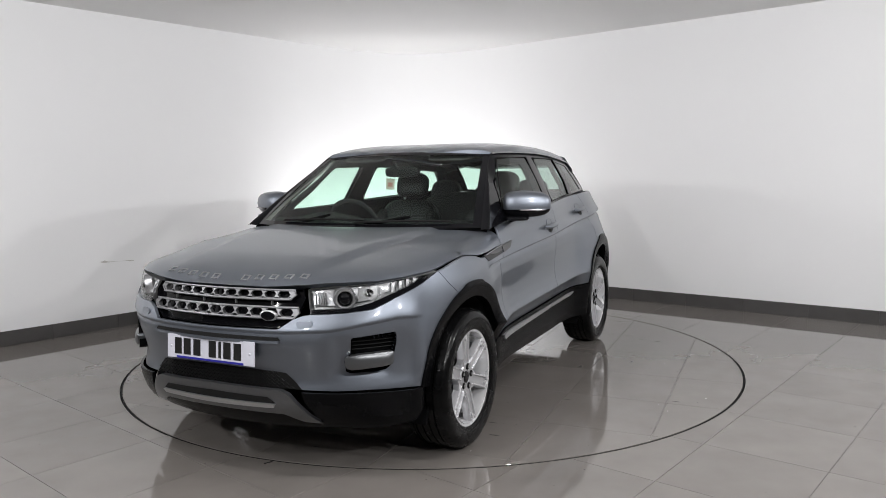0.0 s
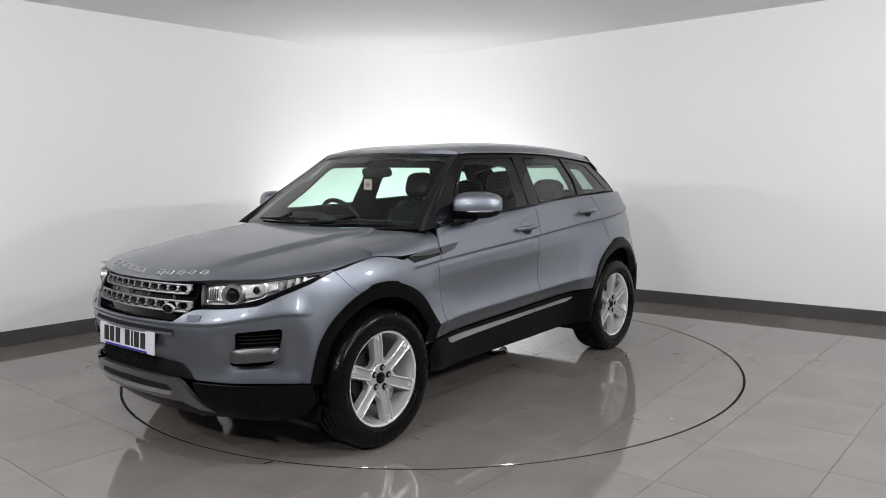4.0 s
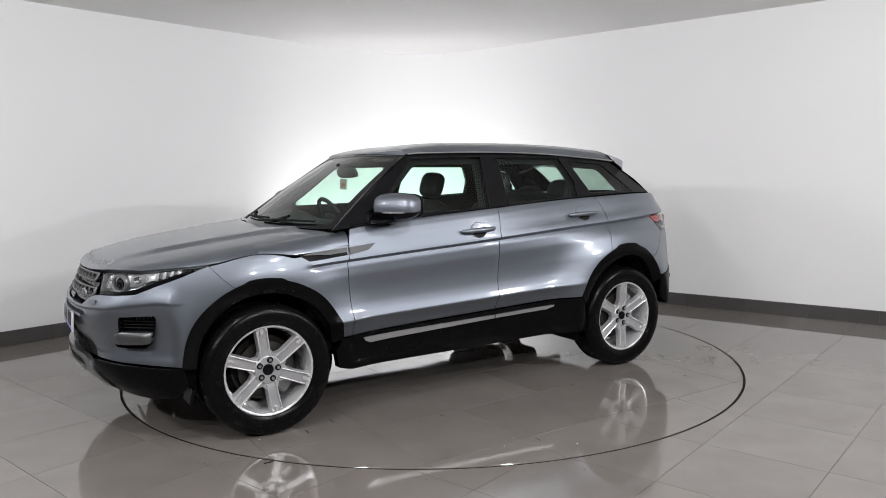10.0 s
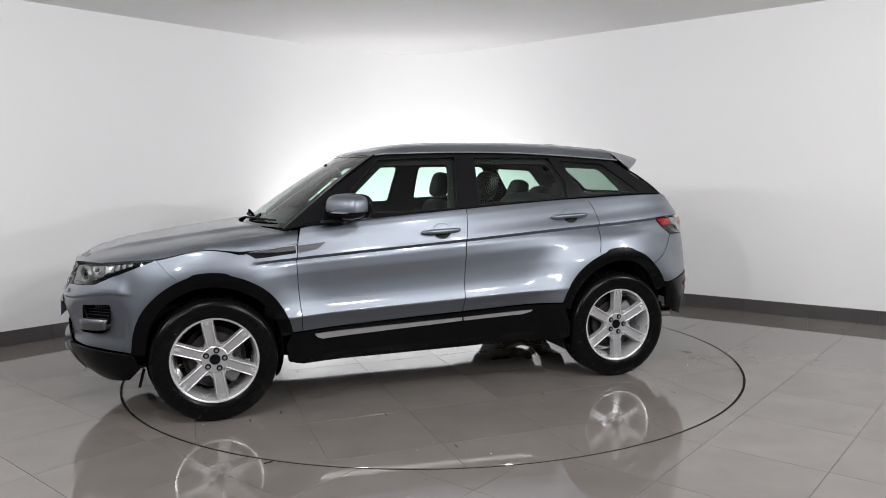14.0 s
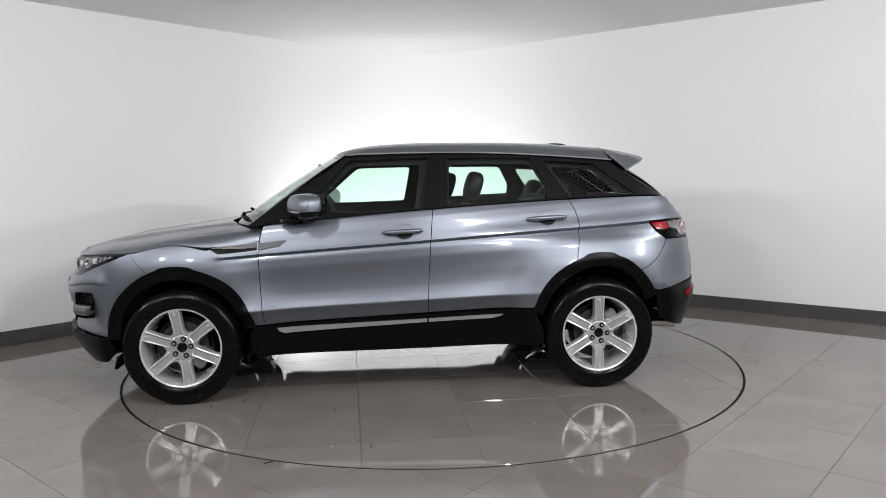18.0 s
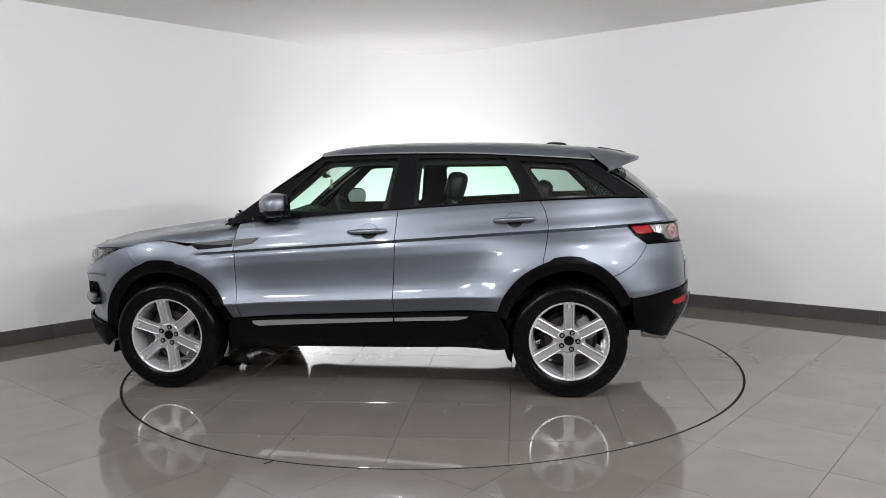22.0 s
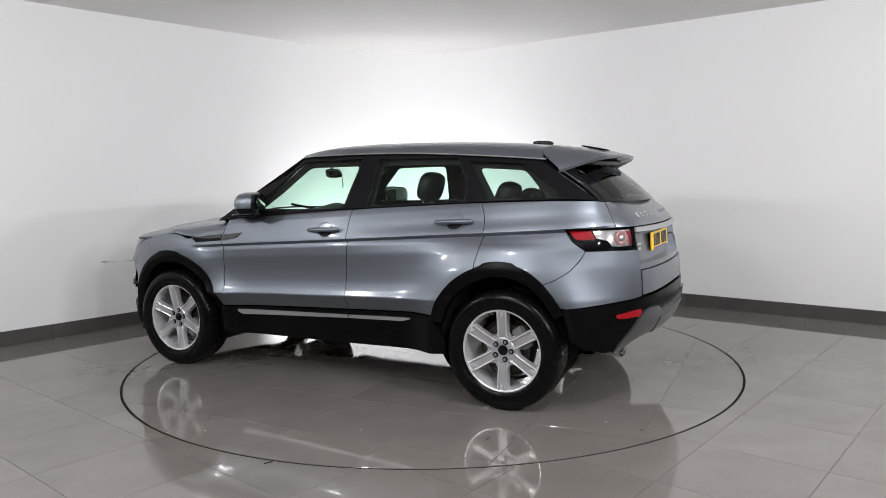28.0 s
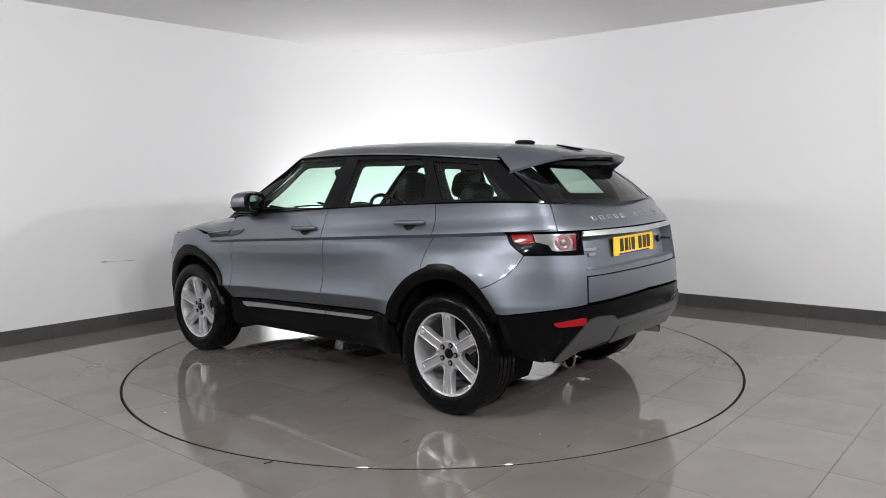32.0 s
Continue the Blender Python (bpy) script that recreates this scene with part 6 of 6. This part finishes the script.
# ---- the cabin ----
def rounded_box(a, b, c, power=4.0, nu=20, nv=10):
    return bm_blob(a, b, c, nu, nv, power)


def seat_shape(width, depth, high, tilt, headrest=True):
    """Pieces of a seat about its foot at the front of the cushion's rear edge."""
    cushion = moved(rounded_box(depth / 2, width / 2, 0.085, 5), pose(-depth / 2 + 0.04, 0, 0.0, 0, -6))
    back = moved(rounded_box(0.070, width / 2, high / 2, 4), pose(0.05, 0, 0, 0, tilt) @ pose(0.05, 0, high / 2))
    bolster = [moved(rounded_box(0.085, 0.055, high * 0.40, 3), pose(0.05, 0, 0, 0, tilt) @ pose(0.015, s * (width / 2 - 0.035), high * 0.46)) for s in (-1, 1)]
    head = moved(rounded_box(0.058, 0.135, 0.102, 3.2), pose(0.05, 0, 0, 0, tilt) @ pose(0.035, 0, high + 0.115))
    post = [moved(tube_vf([(0.04, s * 0.06, high - 0.02), (0.04, s * 0.06, high + 0.06)], 0.007, 6), pose(0.05, 0, 0, 0, tilt)) for s in (-1, 1)]
    return cushion, back, bolster, head, post


def build_cabin():
    add("cabin_floor", box_vf(-0.95, -0.74, 0.40, 1.80, 0.74, 0.46), CARPET, CAR)
    add("boot_floor", box_vf(1.15, -0.62, 0.46, 1.86, 0.62, 0.86), CARPET, CAR)
    add("parcel_shelf", moved(bm_blob(0.28, 0.60, 0.015, 16, 6, 5), pose(1.50, 0, 1.11, 0, -2)), TRIM, CAR, "dark parcel shelf")
    add("bulkhead", box_vf(-1.02, -0.70, 0.40, -0.97, 0.70, 1.02), TRIM, CAR)
    # dashboard
    prof = [(-1.02, 1.085), (-0.90, 1.125), (-0.74, 1.135), (-0.62, 1.115), (-0.56, 1.06), (-0.55, 0.95), (-0.60, 0.80), (-0.75, 0.70), (-1.0, 0.70)]
    v, f = [], []
    ys = [-0.74 + 1.48 * i / 20 for i in range(21)]
    for y in ys:
        for x, z in prof:
            bump = 0.045 * math.exp(-((y - 0.36) / 0.17) ** 2) if z > 1.05 and x > -0.80 else 0
            v.append((x + 0.10 * (abs(y) / 0.74) ** 2 * (1 if x < -0.8 else 0), y, z + bump))
    m = len(prof)
    f = [(i * m + k, (i + 1) * m + k, (i + 1) * m + k + 1, i * m + k + 1) for i in range(20) for k in range(m - 1)]
    add("dashboard", (v, f), TRIM, CAR, "dark soft-grained dashboard", 40)
    add("centre_console", moved(rounded_box(0.30, 0.12, 0.16, 4), pose(-0.32, 0, 0.68, 0, 12)), TRIM, CAR, "dark centre console")
    # steering wheel, right-hand drive
    turn = pose(-0.385, 0.36, 1.075, 0, 62, 0)
    ring = [(0.185 * math.cos(2 * math.pi * i / 40), 0.185 * math.sin(2 * math.pi * i / 40), 0) for i in range(41)]
    sw = add("steering_wheel", moved(tube_vf(ring, 0.016, 8), turn), LEATHER, CAR, "dark leather steering wheel")
    add("steering_boss", moved(bm_blob(0.075, 0.085, 0.028, 18, 8, 2.6), turn @ pose(0, 0, -0.02)), TRIM, sw)
    for a in (0, 90, -90):
        p = Vector((0.18 * math.cos(radians(a)), 0.18 * math.sin(radians(a)), 0))
        add("steering_spoke", moved(tube_vf([tuple(p * 0.3 + Vector((0, 0, -0.015))), tuple(p)], 0.014, 6), turn), SATIN if a else TRIM, sw)
    add("steering_column", tube_vf([(-0.41, 0.36, 1.06), (-0.66, 0.36, 0.98)], 0.035, 8), TRIM, sw)
    # front seats
    for y in (-0.36, 0.36):
        c, b, bo, h, po = seat_shape(0.50, 0.50, 0.60, 16)
        m = pose(0.30 if y < 0 else 0.19, y, 0.645)
        seat = add("front_seat", moved(join_parts([b] + bo), m), LEATHER, CAR, "dark leather front seat", 60)
        add("cushion", moved(c, m), LEATHER, seat, smooth=60)
        add("headrest", moved(h, m), LEATHER, seat, smooth=60)
        add("headrest_posts", moved(join_parts(po), m), CHROME, seat)
    # rear bench
    c, b, bo, h, po = seat_shape(1.26, 0.48, 0.56, 20)
    m = pose(0.86, 0, 0.74)
    bench = add("rear_bench", moved(b, m), LEATHER, CAR, "dark leather rear bench", 60)
    add("cushion", moved(c, m), LEATHER, bench, smooth=60)
    for y in (-0.40, 0.0, 0.40):
        c2, b2, bo2, h2, po2 = seat_shape(0.4, 0.48, 0.54, 20)
        add("headrest", moved(h2, pose(0.86, y, 0.65 if y else 0.60)), LEATHER, bench, smooth=60)
    # door linings
    lining = [(-0.82, 0.52), (0.9, 0.56), (1.05, 0.80), (1.16, 1.16), (0.2, 1.14), (-0.78, 1.07)]
    pair("door_lining", body_vf(lining, lift=-0.09, depth=0.0, gap=0, du=0.08), TRIM, CAR, "dark door lining")
    # inside mirror and the tag that hangs from it
    mir = add("inside_mirror", moved(bm_blob(0.018, 0.120, 0.036, 20, 8, 3.6), pose(-0.455, -0.055, 1.428, 0, -15, 8)), TRIM, CAR, "dark rear-view mirror")
    add("mirror_face", moved(bm_blob(0.003, 0.113, 0.030, 16, 6, 3.6), pose(-0.437, -0.053, 1.425, 0, -15, 8)), MIRROR, mir)
    add("mirror_stem", tube_vf([(-0.46, -0.05, 1.44), (-0.51, -0.02, 1.487)], 0.012, 8), TRIM, mir)
    tag = tagged(new("hanging_tag", mesh_from("hanging_tag", *moved(box_vf(-0.002, -0.028, -0.036, 0.002, 0.028, 0.036), pose(-0.44, 0.045, 1.348, 4, 0, 30)), TAG_CARD)),
                 "small square card tag hanging from the rear-view mirror", "hanging tag")
    for s in (-1, 1):
        add("tag_print", moved(box_vf(-0.0006, -0.015, -0.014, 0.0006, 0.015, 0.014), pose(-0.44, 0.045, 1.345, 4, 0, 30) @ pose(s * 0.0026, 0, 0)), TAG_RED, tag)
    add("tag_string", tube_vf([(-0.44, 0.045, 1.384), (-0.455, 0.035, 1.42)], 0.0015, 4), SEAL, tag)
    for s in (-1, 1):
        add("sun_visor", moved(rounded_box(0.09, 0.17, 0.010, 5, 16, 6), pose(-0.24, s * 0.33, 1.535, 0, -22)), HEADLINER, CAR, "grey sun visor folded up")
    return tag


TAG = build_cabin()


# ---- the turning turntable ----
TURN = [(0, 63.37), (2, 56.77), (4, 50.2), (6, 43.65), (8, 37.13), (10, 30.62), (12, 24.12), (14, 17.63), (16, 11.14), (18, 4.65), (20, -1.85),
        (22, -8.37), (24, -14.9), (26, -21.46), (28, -28.04), (30, -34.65), (32, -41.3)]


def motions():
    walk(TURNTABLE, [(t, pose(0, 0, 0, 0, 0, a)) for t, a in TURN])
    for thing in (CAR, TAG):
        walk(thing, [(t, pose(0, 0, 0, 0, 0, a) @ pose(-0.325, -0.122, 0)) for t, a in TURN])


motions()
